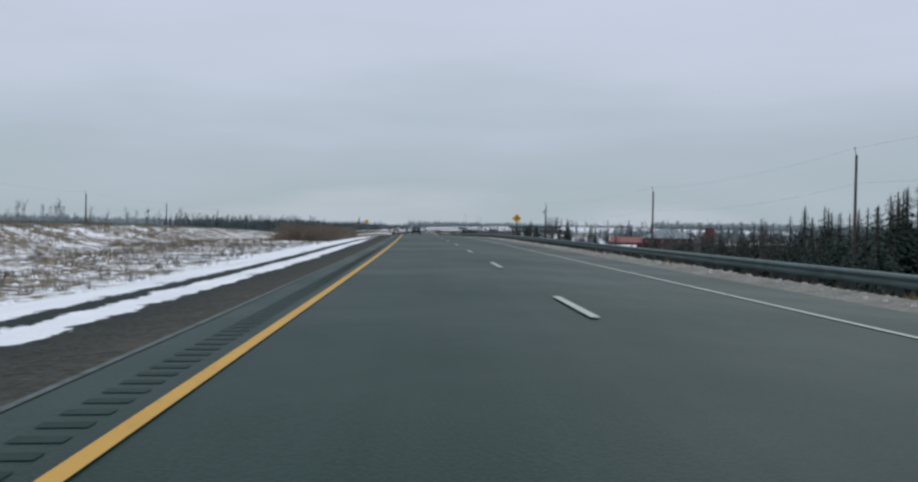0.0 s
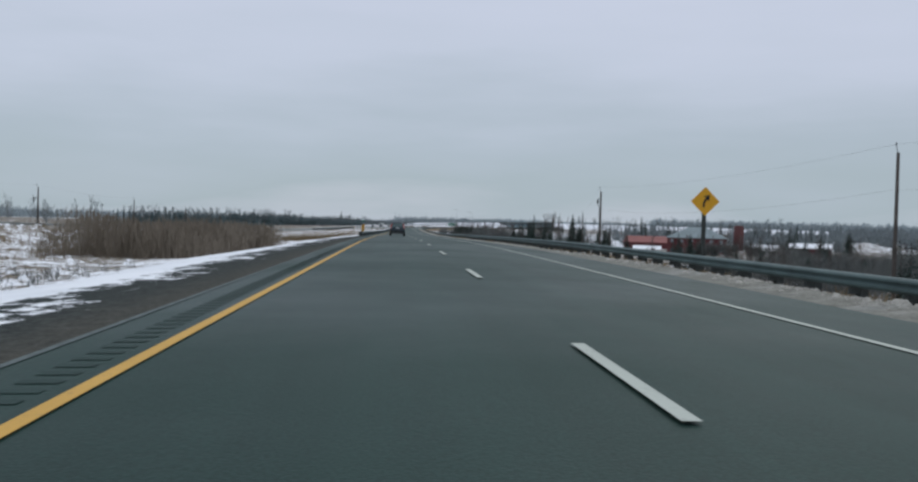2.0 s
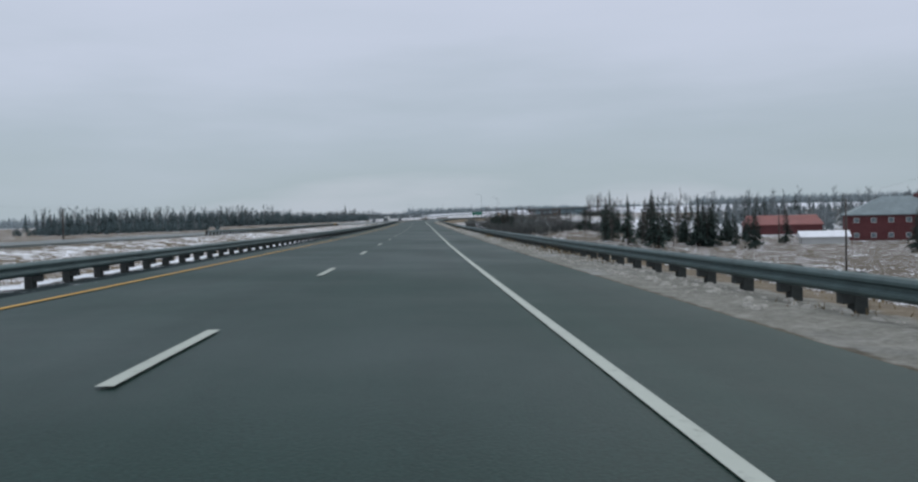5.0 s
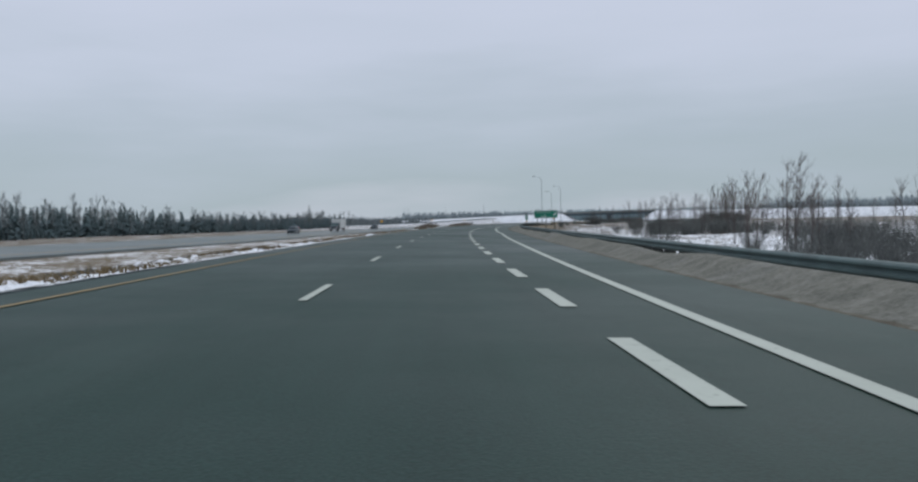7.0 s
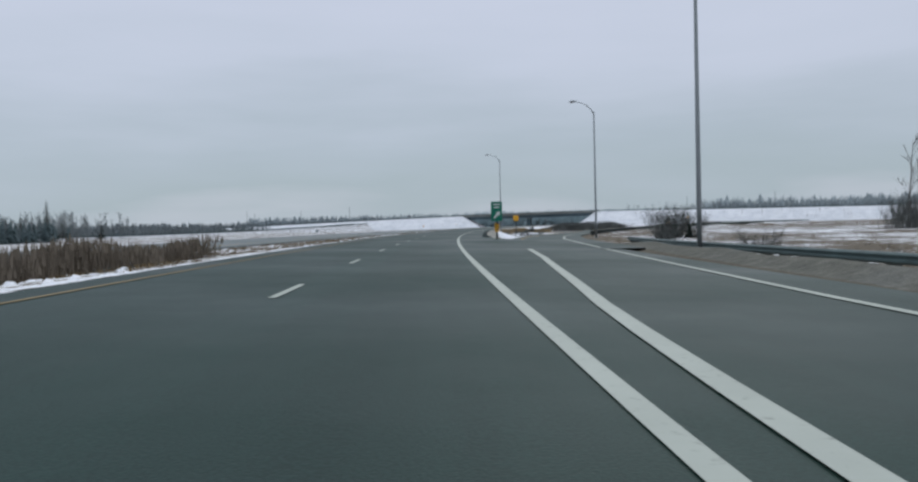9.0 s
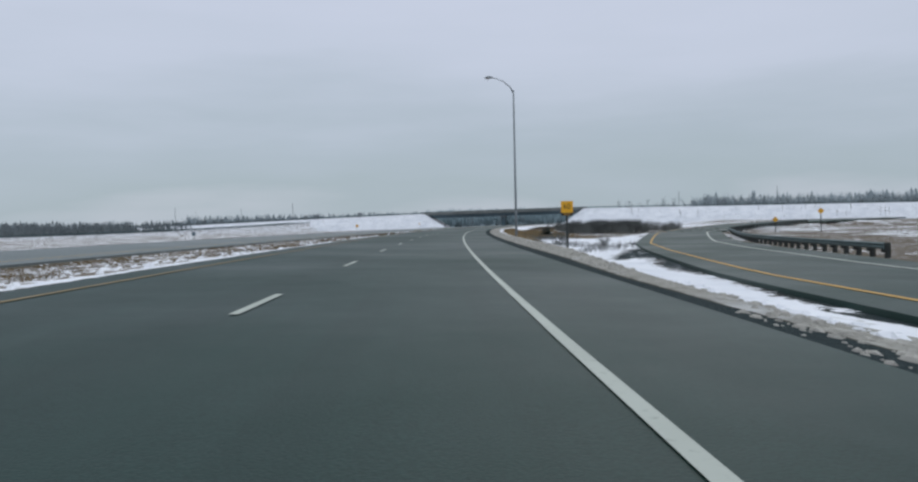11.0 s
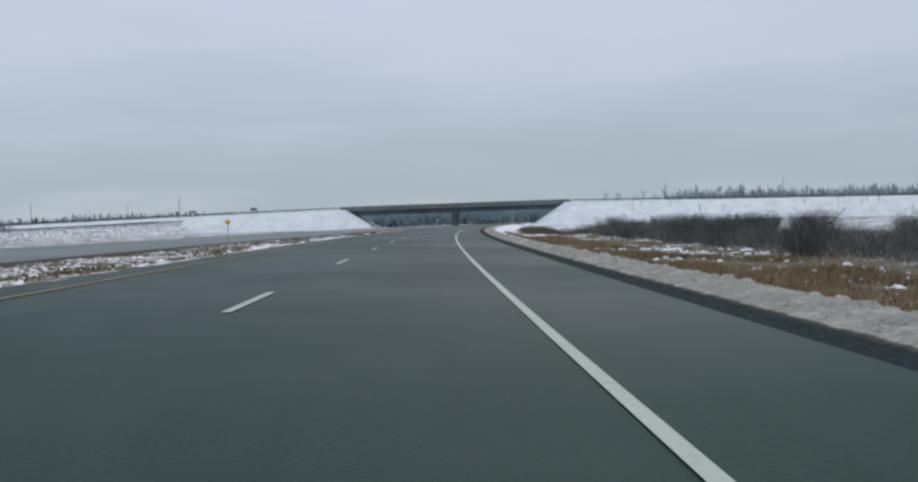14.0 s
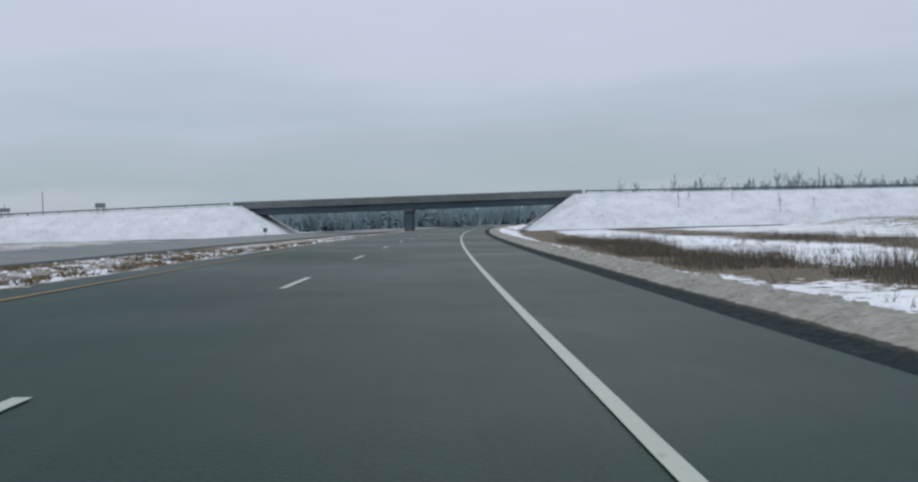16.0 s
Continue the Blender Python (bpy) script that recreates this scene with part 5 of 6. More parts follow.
def conifer_mesh(bm_trunk, bm_crown, h, r, seed):
    g = random.Random(seed)
    tube(bm_trunk, [(0, 0, -0.6), (0, 0, h * 0.5), (0, 0, h * 0.97)], [0.022 * h, 0.013 * h, 0.003 * h], 6)
    count = int(h * 24)
    bulge = [g.uniform(0.75, 1.2) for _ in range(9)]
    for i in range(count):
        f = (i + g.random()) / count
        z = h * (0.06 + 0.93 * f)
        a = g.uniform(0, 2 * math.pi)
        lump = bulge[int(f * 5 + 4 * (0.5 + 0.5 * math.sin(a + f * 3))) % 9]
        l = (r * (1 - f) ** 0.9 * lump + 0.10) * g.uniform(0.55, 1.1)
        d = Vector((math.cos(a), math.sin(a), 0))
        side = Vector((-d.y, d.x, 0))
        base = Vector((0, 0, z))
        droop = g.uniform(0.1, 0.45) * l
        for j in range(4):
            t0, t1 = j / 4 + 0.05, (j + 1) / 4 + 0.14
            p0 = base + d * l * t0 - Vector((0, 0, droop * t0 * t0))
            p1 = base + d * l * t1 - Vector((0, 0, droop * t1 * t1 - g.uniform(-0.06, 0.1) * l))
            for sgn in (-1, 1):
                w = side * sgn * l * g.uniform(0.10, 0.26) * (1.1 - t0 * 0.6)
                tip = p0.lerp(p1, 0.75) + w + Vector((0, 0, g.uniform(-0.16, 0.08) * l))
                v = [bm_crown.verts.new(q) for q in (p0, p1, tip)]
                bm_crown.faces.new(v)


def bare_mesh(bm_trunk, bm_crown, h, seed, spread=0.45, levels=3):
    """a slender leafless tree: one leader with steep side limbs that fork twice"""
    g = random.Random(seed)

    def limb(bm, p, d, l, rad, depth):
        pts, rr = [p], [rad]
        q = p.copy()
        n = 5 if depth == 0 else 3
        for k in range(n):
            d = (d + Vector((g.uniform(-1, 1), g.uniform(-1, 1), g.uniform(-0.1, 0.7))) * (0.06 if depth == 0 else 0.17)).normalized()
            q = q + d * l / n
            pts.append(q.copy())
            rr.append(rad * (1 - (0.86 if depth == 0 else 0.72) * (k + 1) / n))
        tube(bm, pts, rr, 5 if depth == 0 else 3, cap=False)
        if depth >= levels:
            return
        for k in range(17 if depth == 0 else 5 if depth == 1 else 3):
            t = g.uniform(0.22, 0.98)
            i = min(n - 1, int(t * n))
            b = pts[i].lerp(pts[i + 1], t * n - i)
            a = g.uniform(0, 2 * math.pi)
            e = (d * 0.8 + Vector((math.cos(a), math.sin(a), 0.35)) * g.uniform(spread * 1.2, spread * 2.4)).normalized()
            reach = l * g.uniform(0.17, 0.30) * (1.25 - 0.75 * t) if depth == 0 else l * g.uniform(0.35, 0.6)
            limb(bm_crown, b, e, reach, max(0.008, rad * (0.32 if depth == 0 else 0.5)), depth + 1)
    limb(bm_trunk, Vector((0, 0, -0.4)), Vector((0, 0, 1)), h, 0.0095 * h, 0)


def bush_mesh(bm, h, r, count, seed):
    """a leafless shrub: forked twigs from one foot"""
    g = random.Random(seed)
    for _ in range(count):
        a = g.uniform(0, 2 * math.pi)
        o = Vector((math.cos(a), math.sin(a), 0)) * r * 0.35 * g.random()
        e = o + Vector((math.cos(a) * r * g.uniform(0.2, 1.0), math.sin(a) * r * g.uniform(0.2, 1.0), h * g.uniform(0.5, 1.0)))
        m = o.lerp(e, 0.5) + Vector((g.uniform(-1, 1), g.uniform(-1, 1), 0.4)) * 0.12 * h
        for p, q, w in ((o - Vector((0, 0, 0.15)), m, 0.022), (m, e, 0.011)):
            b = g.uniform(0, math.pi)
            s = Vector((math.cos(b), math.sin(b), 0)) * w
            bm.faces.new([bm.verts.new(k) for k in (p - s, p + s, q + s * 0.6, q - s * 0.6)])
        for _ in range(8):
            t = g.random()
            p = m.lerp(e, t)
            q = p + Vector((g.uniform(-1, 1), g.uniform(-1, 1), g.uniform(0.1, 1.0))) * 0.26 * h
            b = g.uniform(0, math.pi)
            s = Vector((math.cos(b), math.sin(b), 0)) * 0.009
            bm.faces.new([bm.verts.new(k) for k in (p - s, p + s, q)])


PROTO = {}


def prototype(kind, i):
    """one tree or shrub of each kind and number, copied from then on"""
    if (kind, i) in PROTO:
        return PROTO[kind, i], False
    if kind == "spruce":
        ob = thing("spruce_tree", label="dark green spruce tree on the snowy slope", category="tree", group="spruce trees")
        a, b = bmesh.new(), bmesh.new()
        conifer_mesh(a, b, 10, 2.0 + 0.25 * i, 100 + i)
        part("trunk", a, M_BARK, ob)
        part("crown", b, M_NEEDLE, ob)
    elif kind == "bare":
        ob = thing("bare_tree", label="leafless grey deciduous tree in winter", category="tree", group="bare trees")
        a, b = bmesh.new(), bmesh.new()
        bare_mesh(a, b, 10, 200 + i, 0.27 + 0.05 * (i % 3))
        part("trunk", a, M_BARK, ob)
        part("crown", b, M_TWIG, ob)
    else:
        ob = thing("bare_shrub", label="leafless dark shrub among dead grass", category="shrub", group="bare shrubs")
        b = bmesh.new()
        bush_mesh(b, 2.0, 1.5, 110, 300 + i)
        part("branch_mass", b, M_BRUSH, ob)
    PROTO[kind, i] = ob
    return ob, True


def plant(kind, x, y, height, number=None, sink=0.0):
    i = rng.randrange(4) if number is None else number
    ob, fresh = prototype(kind, i)
    k = height / (10 if kind != "shrub" else 2.0)
    g = stand(x, y)
    m = pose(g[0] * S, g[1] * S, (g[2] - sink) * S, 0, 0, rng.uniform(0, 360))
    if fresh:
        ob.matrix_basis = m @ Matrix.Scale(k, 4)
        return ob
    o = copy_thing(ob, m)
    o.matrix_basis = m @ Matrix.Scale(k, 4)
    return o


def plant_at(kind, s, u, height, number=None):
    p = spot(s, u)
    return plant(kind, p.x, p.y, height, number)


# right-hand slope below the rail: spruces with bare trees between
for _ in range(165):
    s = rng.uniform(40, 132)
    plant_at("spruce" if rng.random() < 0.86 else "bare", s, rng.uniform(30, 66) + (8 if s > 105 else 0), rng.uniform(7.8, 10.6))
for s, u, h in ((60, 33, 12.0), (61, 34.6, 12.8), (62, 35.8, 13.2), (63, 36, 12.5), (64, 37.5, 13.4), (66, 39, 13.6), (65, 36, 12.2), (69, 41, 14.0), (70, 38, 12.2), (72, 40, 12.4),
                (75, 44, 13.4), (77, 41, 12.0), (82, 43, 12.0), (86, 44, 11.8), (80, 38, 11.2), (90, 43, 11.4), (101, 42, 11.6), (67, 42, 14.2), (73, 45.5, 14.2), (62, 37.5, 13.8)):
    plant_at("spruce", s, u, h)
for _ in range(90):
    y = rng.uniform(185, 345)
    a = math.tan(radians(rng.uniform(28.5, 42)))
    k = rng.random()
    plant("bare" if k < 0.5 else "spruce" if k < 0.72 else "shrub", 2 + a * (y - 128), y, rng.uniform(7.5, 10.0) if k < 0.72 else rng.uniform(4.5, 6.5))
for _ in range(75):
    y = rng.uniform(82, 150)
    plant("spruce" if rng.random() < 0.75 else "bare", 0.8 + math.tan(radians(rng.uniform(19.5, 28.5))) * y, y, rng.uniform(8.0, 9.6))
for x, y, h in ((60, 140, 12.2), (62, 141.5, 10.5), (57, 110, 12), (59, 112, 11.4), (47, 97, 12.5), (49, 101, 13.2), (51, 99, 12.8), (53, 104, 13.4), (48, 103, 12.0), (55, 106, 12.8), (50.5, 95, 12.2), (56, 101, 13.0)):
    plant("spruce", x, y, h)
# round the farm
for _ in range(12):
    plant("spruce" if rng.random() < 0.6 else "bare", rng.uniform(92, 112), rng.uniform(358, 374), rng.uniform(7.5, 9.6))
for x, y, h in ((164, 480, 14.5), (161, 478, 13), (166, 483, 13.5)):
    plant("bare", x, y, h)
plant("spruce", 63.7, 481.0, 14.5)
plant("spruce", 60.5, 478.0, 10.5)
for _ in range(16):
    y = rng.uniform(385, 455)
    plant("spruce" if rng.random() < 0.7 else "bare", 1.7 + math.tan(radians(rng.uniform(7.0, 16.5))) * (y - 131), y, rng.uniform(10.0, 13.5))
for _ in range(60):
    plant("spruce" if rng.random() < 0.6 else "bare", rng.uniform(46, 98), rng.uniform(405, 470), rng.uniform(7.0, 11.0))
for _ in range(14):
    plant("spruce", rng.uniform(95, 230), rng.uniform(505, 560), rng.uniform(10, 15))
for _ in range(16):
    plant("shrub", rng.uniform(120, 165), rng.uniform(392, 406), rng.uniform(3.5, 6.0))
for x, y, h in ((184, 450, 12), (192, 435, 11), (202, 428, 13), (178, 433, 10), (211, 446, 12)):
    plant("spruce", x, y, h)
# mixed wood along the next stretch
for _ in range(72):
    s = rng.uniform(456, 560)
    plant_at("bare", s, rng.uniform(24, 56), rng.uniform(4.0, 6.2) if s < 530 else rng.uniform(5.0, 7.5))
for s, u, h in ((550, 27, 7.4), (551, 28, 7.8), (562, 29, 7.0), (566, 34, 7.4), (571, 31, 7.4), (581, 33, 7.2), (574, 41, 7.0)):
    plant_at("bare", s, u, h)
for _ in range(30):
    s = rng.uniform(458, 505)
    plant_at("spruce", s, rng.uniform(24, 30) + (s - 458) * 0.12, rng.uniform(4.6, 6.8))
for _ in range(26):
    plant_at("spruce", rng.uniform(455, 515), rng.uniform(24, 42), rng.uniform(2.4, 4.6))
for _ in range(50):
    plant_at("shrub", rng.uniform(440, 570), rng.uniform(18, 40), rng.uniform(1.8, 3.2))
for _ in range(64):
    s = rng.uniform(626, 676)
    plant_at("bare", s, rng.uniform(33, 66) + max(0, 645 - s) * 0.45, rng.uniform(5.2, 7.4))
for _ in range(40):
    s = rng.uniform(622, 674)
    plant_at("shrub", s, rng.uniform(32, 55) + max(0, 645 - s) * 0.45, rng.uniform(1.8, 3.2))
for x, y, h in ((46, 712, 5.6), (50, 706, 6.0), (62, 722, 6.0), (74, 735, 5.6), (57, 752, 6.6), (61, 757, 6.2), (82, 748, 5.6), (54, 745, 5.0)):
    plant("bare", x, y, h)
for x, y, h in ((58, 716, 3.2), (60, 719, 3.0), (66, 738, 2.6), (47, 770, 2.0), (50, 788, 1.8), (54, 797, 1.5)):
    plant("shrub", x, y, h)
plant("spruce", 69.5, 826, 3.0)
plant("spruce", 71.0, 825, 2.5)
for x, y, h in ((68.5, 827, 3.8), (70.5, 828, 4.2), (72, 826, 3.2)):
    plant("shrub", x, y, h)
# the tall spruces that stand out of the left-hand woods
for x, y, h in ((-90, 1133.4, 19.0), (-82, 1128, 12), (-97, 1120, 13), (-104, 1115, 12), (-68, 1140, 9)):
    plant("spruce", x, y, h)
for x, y, h in ((82.2, 933.1, 2.15), (82.5, 933.6, 1.9), (81.8, 933.5, 1.8)):
    ob = plant("spruce", x, y, h, 3)
    ob.matrix_basis = ob.matrix_basis @ Matrix.Diagonal((1.7, 1.7, 1, 1))
for s, u, h in ((905, 14.5, 1.0), (893, 17.0, 0.9)):
    plant_at("shrub", s, u, h)
# dark brush in the late right-hand verge
for _ in range(60):
    s = rng.uniform(968, 1075)
    u = rng.uniform(22, 44)
    if ramp_left(s) - 4 > u or ramp_right(s) + 6 < u:
        plant_at("shrub", s, u, rng.uniform(1.4, 2.8))


def far_woods(name, places, label, material, lo, hi, lean=1.0, leafless=0.55):
    """distant woodland: many ragged crowns in one piece, bare and needle-leaved"""
    g = random.Random(len(places))
    verts, faces = [], []
    for x, y in places:
        z = stand(x, y)[2] - 0.5 if abs(nearest(x, y)[1]) < 880 else -4
        h = g.uniform(lo, hi)
        bare = g.random() < leafless
        r = h * g.uniform(0.18, 0.34) * lean
        for i in range(16):
            f = (i + g.random()) / 16
            a = g.uniform(0, math.pi)
            b = len(verts)
            if bare:
                w = 0.035 * h
                c, s = math.cos(a) * w, math.sin(a) * w
                ox, oy = g.gauss(0, r * 0.5), g.gauss(0, r * 0.5)
                z0 = z + h * g.uniform(0.0, 0.5)
                verts += [(x + ox - c, y + oy - s, z0), (x + ox + c, y + oy + s, z0), (x + ox * 2.0, y + oy * 2.0, z0 + h * g.uniform(0.3, 0.5))]
            else:
                w = r * (1.15 - f) * g.uniform(0.6, 1.3)
                c, s = math.cos(a) * w, math.sin(a) * w
                zz = z + h * f * 0.9
                verts += [(x - c, y - s, zz - 0.06 * h), (x + c, y + s, zz - 0.04 * h), (x + c * 0.1, y + s * 0.1, zz + h * g.uniform(0.06, 0.13))]
            faces.append((b, b + 1, b + 2))
    ob = raw(name, verts, faces, material, None, label, "stuff")
    return tagged(ob, category="woods")


def thicket(name, places, label, material, lo, hi, width=0.05, per=34):
    """tangled leafless brush: many thin forked stems from each foot, in one piece"""
    g = random.Random(len(places) + 7)
    verts, faces = [], []
    for x, y in places:
        z = stand(x, y)[2] - 0.3
        h = g.uniform(lo, hi)
        for i in range(per):
            a, d = g.uniform(0, 2 * math.pi), 0.28 * h * math.sqrt(g.random())
            f = 0.0 if i % 3 == 0 else g.uniform(0.15, 0.6)
            p = Vector((x + d * math.cos(a), y + d * math.sin(a), z + h * f * 0.8))
            l = h * g.uniform(0.5, 1.0) * (1 - 0.55 * f)
            q = p + Vector((g.gauss(0, 0.3), g.gauss(0, 0.3), 1.0)).normalized() * l
            b = g.uniform(0, math.pi)
            w = Vector((math.cos(b), math.sin(b), 0)) * width * (1 if f == 0 else 0.7)
            k = len(verts)
            verts += [p - w, p + w, q]
            faces.append((k, k + 1, k + 2))
    ob = raw(name, verts, faces, material, None, label, "stuff")
    return tagged(ob, category="brush")


def belt(points, count, depth):
    out = []
    for _ in range(count):
        t = rng.random() * (len(points) - 1)
        i = int(t)
        a, b = points[i], points[i + 1]
        k = t - i
        d = rng.uniform(0, depth)
        n = math.hypot(b[0] - a[0], b[1] - a[1])
        out.append((a[0] + (b[0] - a[0]) * k - (b[1] - a[1]) / n * d, a[1] + (b[1] - a[1]) * k + (b[0] - a[0]) / n * d))
    return out


far_woods("far_woods", belt([(900, 700), (820, 1300), (640, 1620), (420, 1760), (180, 1850), (-60, 1800), (-280, 1640), (-420, 1400), (-520, 1100), (-560, 800), (-620, 300), (-700, -100)], 5200, 90), "distant grey-green mixed woodland on the horizon", M_HAZEWOOD, 8, 15)
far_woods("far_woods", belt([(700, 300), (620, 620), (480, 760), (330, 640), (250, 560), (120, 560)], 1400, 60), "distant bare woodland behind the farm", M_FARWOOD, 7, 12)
far_woods("far_woods", belt([(980, 1120), (860, 1260), (700, 1370), (560, 1430), (420, 1470)], 3200, 70), "distant bare trees behind the crossing road", M_HAZEWOOD, 15, 26, leafless=0.85)


def wood_stand(name, trees, label, material_bare, material_needle):
    """a stand of trees too far off to pick apart: stems, limbs and needle tiers, all bare ones and all spruces in one piece each"""
    g = random.Random(len(trees))
    sets = {"bare": ([], []), "spruce": ([], [])}

    def sliver(kind, p, q, w, tip=0.25):
        vs, fs = sets[kind]
        a = g.uniform(0, math.pi)
        s = Vector((math.cos(a), math.sin(a), 0)) * w
        k = len(vs)
        vs.extend((p - s, p + s, q + s * tip, q - s * tip))
        fs.append((k, k + 1, k + 2, k + 3))
    for kind, x, y, h in trees:
        o = Vector(stand(x, y)) - Vector((0, 0, 0.4))
        if kind == "bare":
            top = o + Vector((g.gauss(0, 0.04), g.gauss(0, 0.04), 1)) * h
            sliver("bare", o, top, 0.009 * h, 0.2)
            for _ in range(20):
                t = g.uniform(0.2, 0.98)
                a = g.uniform(0, 2 * math.pi)
                p = o.lerp(top, t)
                l = h * g.uniform(0.16, 0.34) * (1.2 - t * 0.7)
                q = p + Vector((math.cos(a) * 0.55, math.sin(a) * 0.55, 0.85)) * l
                sliver("bare", p, q, 0.008 * h)
                for _ in range(5):
                    b = p.lerp(q, g.uniform(0.3, 1.0))
                    sliver("bare", b, b + Vector((g.gauss(0, 0.5), g.gauss(0, 0.5), 0.9)) * l * 0.45, 0.005 * h)
        else:
            r = h * g.uniform(0.15, 0.23)
            sliver("spruce", o, o + Vector((0, 0, h)), 0.02 * h, 0.1)
            tiers = 11
            for i in range(tiers):
                f = i / tiers
                for _ in range(6):
                    a = g.uniform(0, 2 * math.pi)
                    l = r * (1.04 - f) * g.uniform(0.6, 1.2) + 0.1
                    d = Vector((math.cos(a), math.sin(a), 0))
                    e = Vector((-d.y, d.x, 0)) * l * 0.45
                    c = o + Vector((0, 0, h * (0.08 + 0.92 * f)))
                    vs, fs = sets["spruce"]
                    k = len(vs)
                    vs.extend((c + Vector((0, 0, 0.06 * h)), c + d * l * 0.7 + e, c + d * l - Vector((0, 0, 0.05 * h)), c + d * l * 0.7 - e))
                    fs.append((k, k + 1, k + 2, k + 3))
    for kind, mat in (("bare", material_bare), ("spruce", material_needle)):
        if sets[kind][1]:
            tagged(raw(name, *sets[kind], mat, None, label + (", leafless" if kind == "bare" else ", spruce"), "stuff"), category="woods")


trees = []
for _ in range(60):
    t = 0.6 * rng.random()
    trees.append(("spruce" if rng.random() < 0.75 else "bare", -104 + 50 * t + rng.uniform(-8, 8), 450 + 100 * t + rng.uniform(-14, 14), rng.uniform(3.0, 4.6)))
wood_stand("spruce_wood", trees, "low dark wood beyond the far carriageway", M_GREYTWIG, M_HAZESPRUCE)
trees = []
EDGE = [(-155, 590), (-128, 645), (-106, 700), (-92, 780), (-76, 860), (-63, 940), (-55, 1010)]
for _ in range(900):
    t = rng.random() * (len(EDGE) - 1)
    (x0, y0), (x1, y1) = EDGE[int(t)], EDGE[int(t) + 1]
    k, d = t - int(t), rng.uniform(0, 1) ** 1.5 * 38
    kind = "spruce" if rng.random() < 0.62 else "bare"
    y = y0 + (y1 - y0) * k + d * 0.35
    tall = lerp(y, [600, 700, 760, 830, 1000], [9.0, 9.6, 9.8, 7.4, 6.8]) * (1.15 if kind == "bare" else 1.0)
    trees.append((kind, x0 + (x1 - x0) * k - d, y, tall * rng.uniform(0.7, 1.12)))
for _ in range(50):
    trees.append(("bare", rng.uniform(-120, -52), rng.uniform(1105, 1150), rng.uniform(8, 13)))
for _ in range(190):
    kind = "spruce" if rng.random() < 0.6 else "bare"
    trees.append((kind, rng.uniform(-165, -53), rng.uniform(1005, 1070), rng.uniform(5.5, 9.0) * (1.1 if kind == "bare" else 1.0)))
wood_stand("mixed_wood", trees, "mixed winter wood beyond the far carriageway", M_GREYTWIG, M_HAZESPRUCE)
trees = [("bare", rng.uniform(95, 230), rng.uniform(505, 560), rng.uniform(10, 14)) for _ in range(60)]
wood_stand("bare_wood", trees, "bare wood behind the farm", M_GREYTWIG, M_HAZESPRUCE)
trees = [("bare", rng.uniform(-150, -80), rng.uniform(120, 330), rng.uniform(5, 8.5)) for _ in range(70)]
wood_stand("bare_wood", trees, "thin wood beyond the fields", M_GREYTWIG, M_HAZESPRUCE)
trees = []
for _ in range(330):
    a, b = rng.uniform(50, 300), rng.uniform(20, 60)
    p = cross(a, b, 0)
    trees.append(("bare", p.x, p.y, rng.uniform(8.5, 11.8) if rng.random() < 0.85 else rng.uniform(11.8, 14.0)))
for _ in range(60):
    p = cross(rng.uniform(-330, 0), rng.uniform(25, 80), 0)
    trees.append(("bare", p.x, p.y, rng.uniform(4.0, 8.0)))
wood_stand("bare_wood", trees, "row of bare trees behind the crossing road", M_FARWOOD, M_NEEDLE)
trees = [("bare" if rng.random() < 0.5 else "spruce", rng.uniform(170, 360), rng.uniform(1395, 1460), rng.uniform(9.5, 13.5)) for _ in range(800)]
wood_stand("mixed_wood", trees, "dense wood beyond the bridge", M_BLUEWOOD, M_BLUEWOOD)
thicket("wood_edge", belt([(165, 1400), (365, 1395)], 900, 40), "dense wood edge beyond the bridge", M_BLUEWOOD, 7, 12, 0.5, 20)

thicket("spruce_thicket", belt([(-74, 512), (-90, 482), (-106, 452)], 300, -20), "dense young spruce beyond the far carriageway", M_HAZESPRUCE, 1.8, 3.4, 0.12)
thicket("spruce_thicket", belt([(-57, 1010), (-65, 940), (-78, 860), (-94, 780), (-108, 700), (-130, 645), (-157, 590)], 1300, -30), "dark mixed woodland edge beyond the far carriageway", M_HAZESPRUCE, 2.6, 5.2, 0.14)
thicket("undergrowth", belt([(130, 345), (105, 300), (84, 240), (70, 205), (56, 175)], 420, 45), "dense leafless undergrowth below the highway bank", M_BRUSH, 4.0, 7.5, 0.055, 44)
thicket("undergrowth", belt([(36, 38), (38, 80), (43, 125)], 420, -40), "dense leafless undergrowth below the guard rail", M_BRUSH, 5.5, 8.0, 0.055, 40)
thicket("spruce_thicket", belt([(37, 45), (40, 85), (46, 135)], 300, -40), "dense young spruce below the guard rail", M_HAZESPRUCE, 4.2, 7.2, 0.10, 40)
thicket("undergrowth", belt([(22, 452), (23, 500), (27, 560)], 230, -34), "dense dark undergrowth behind the rail", M_BRUSH, 2.2, 5.0, 0.035, 44)
thicket("undergrowth", belt([(47, 628), (43, 645), (48, 674)], 70, -30), "leafless brush beyond the snowy verge", M_BRUSH, 1.6, 3.2, 0.035, 44)
thicket("undergrowth", belt([(30, 425), (60, 455), (100, 475)], 120, 25), "dark brush round the farm", M_BRUSH, 2.0, 4.5, 0.08)
for _ in range(16):
    plant("bare", 139 + rng.gauss(0, 6), 853 + rng.gauss(0, 6), rng.uniform(14, 19))
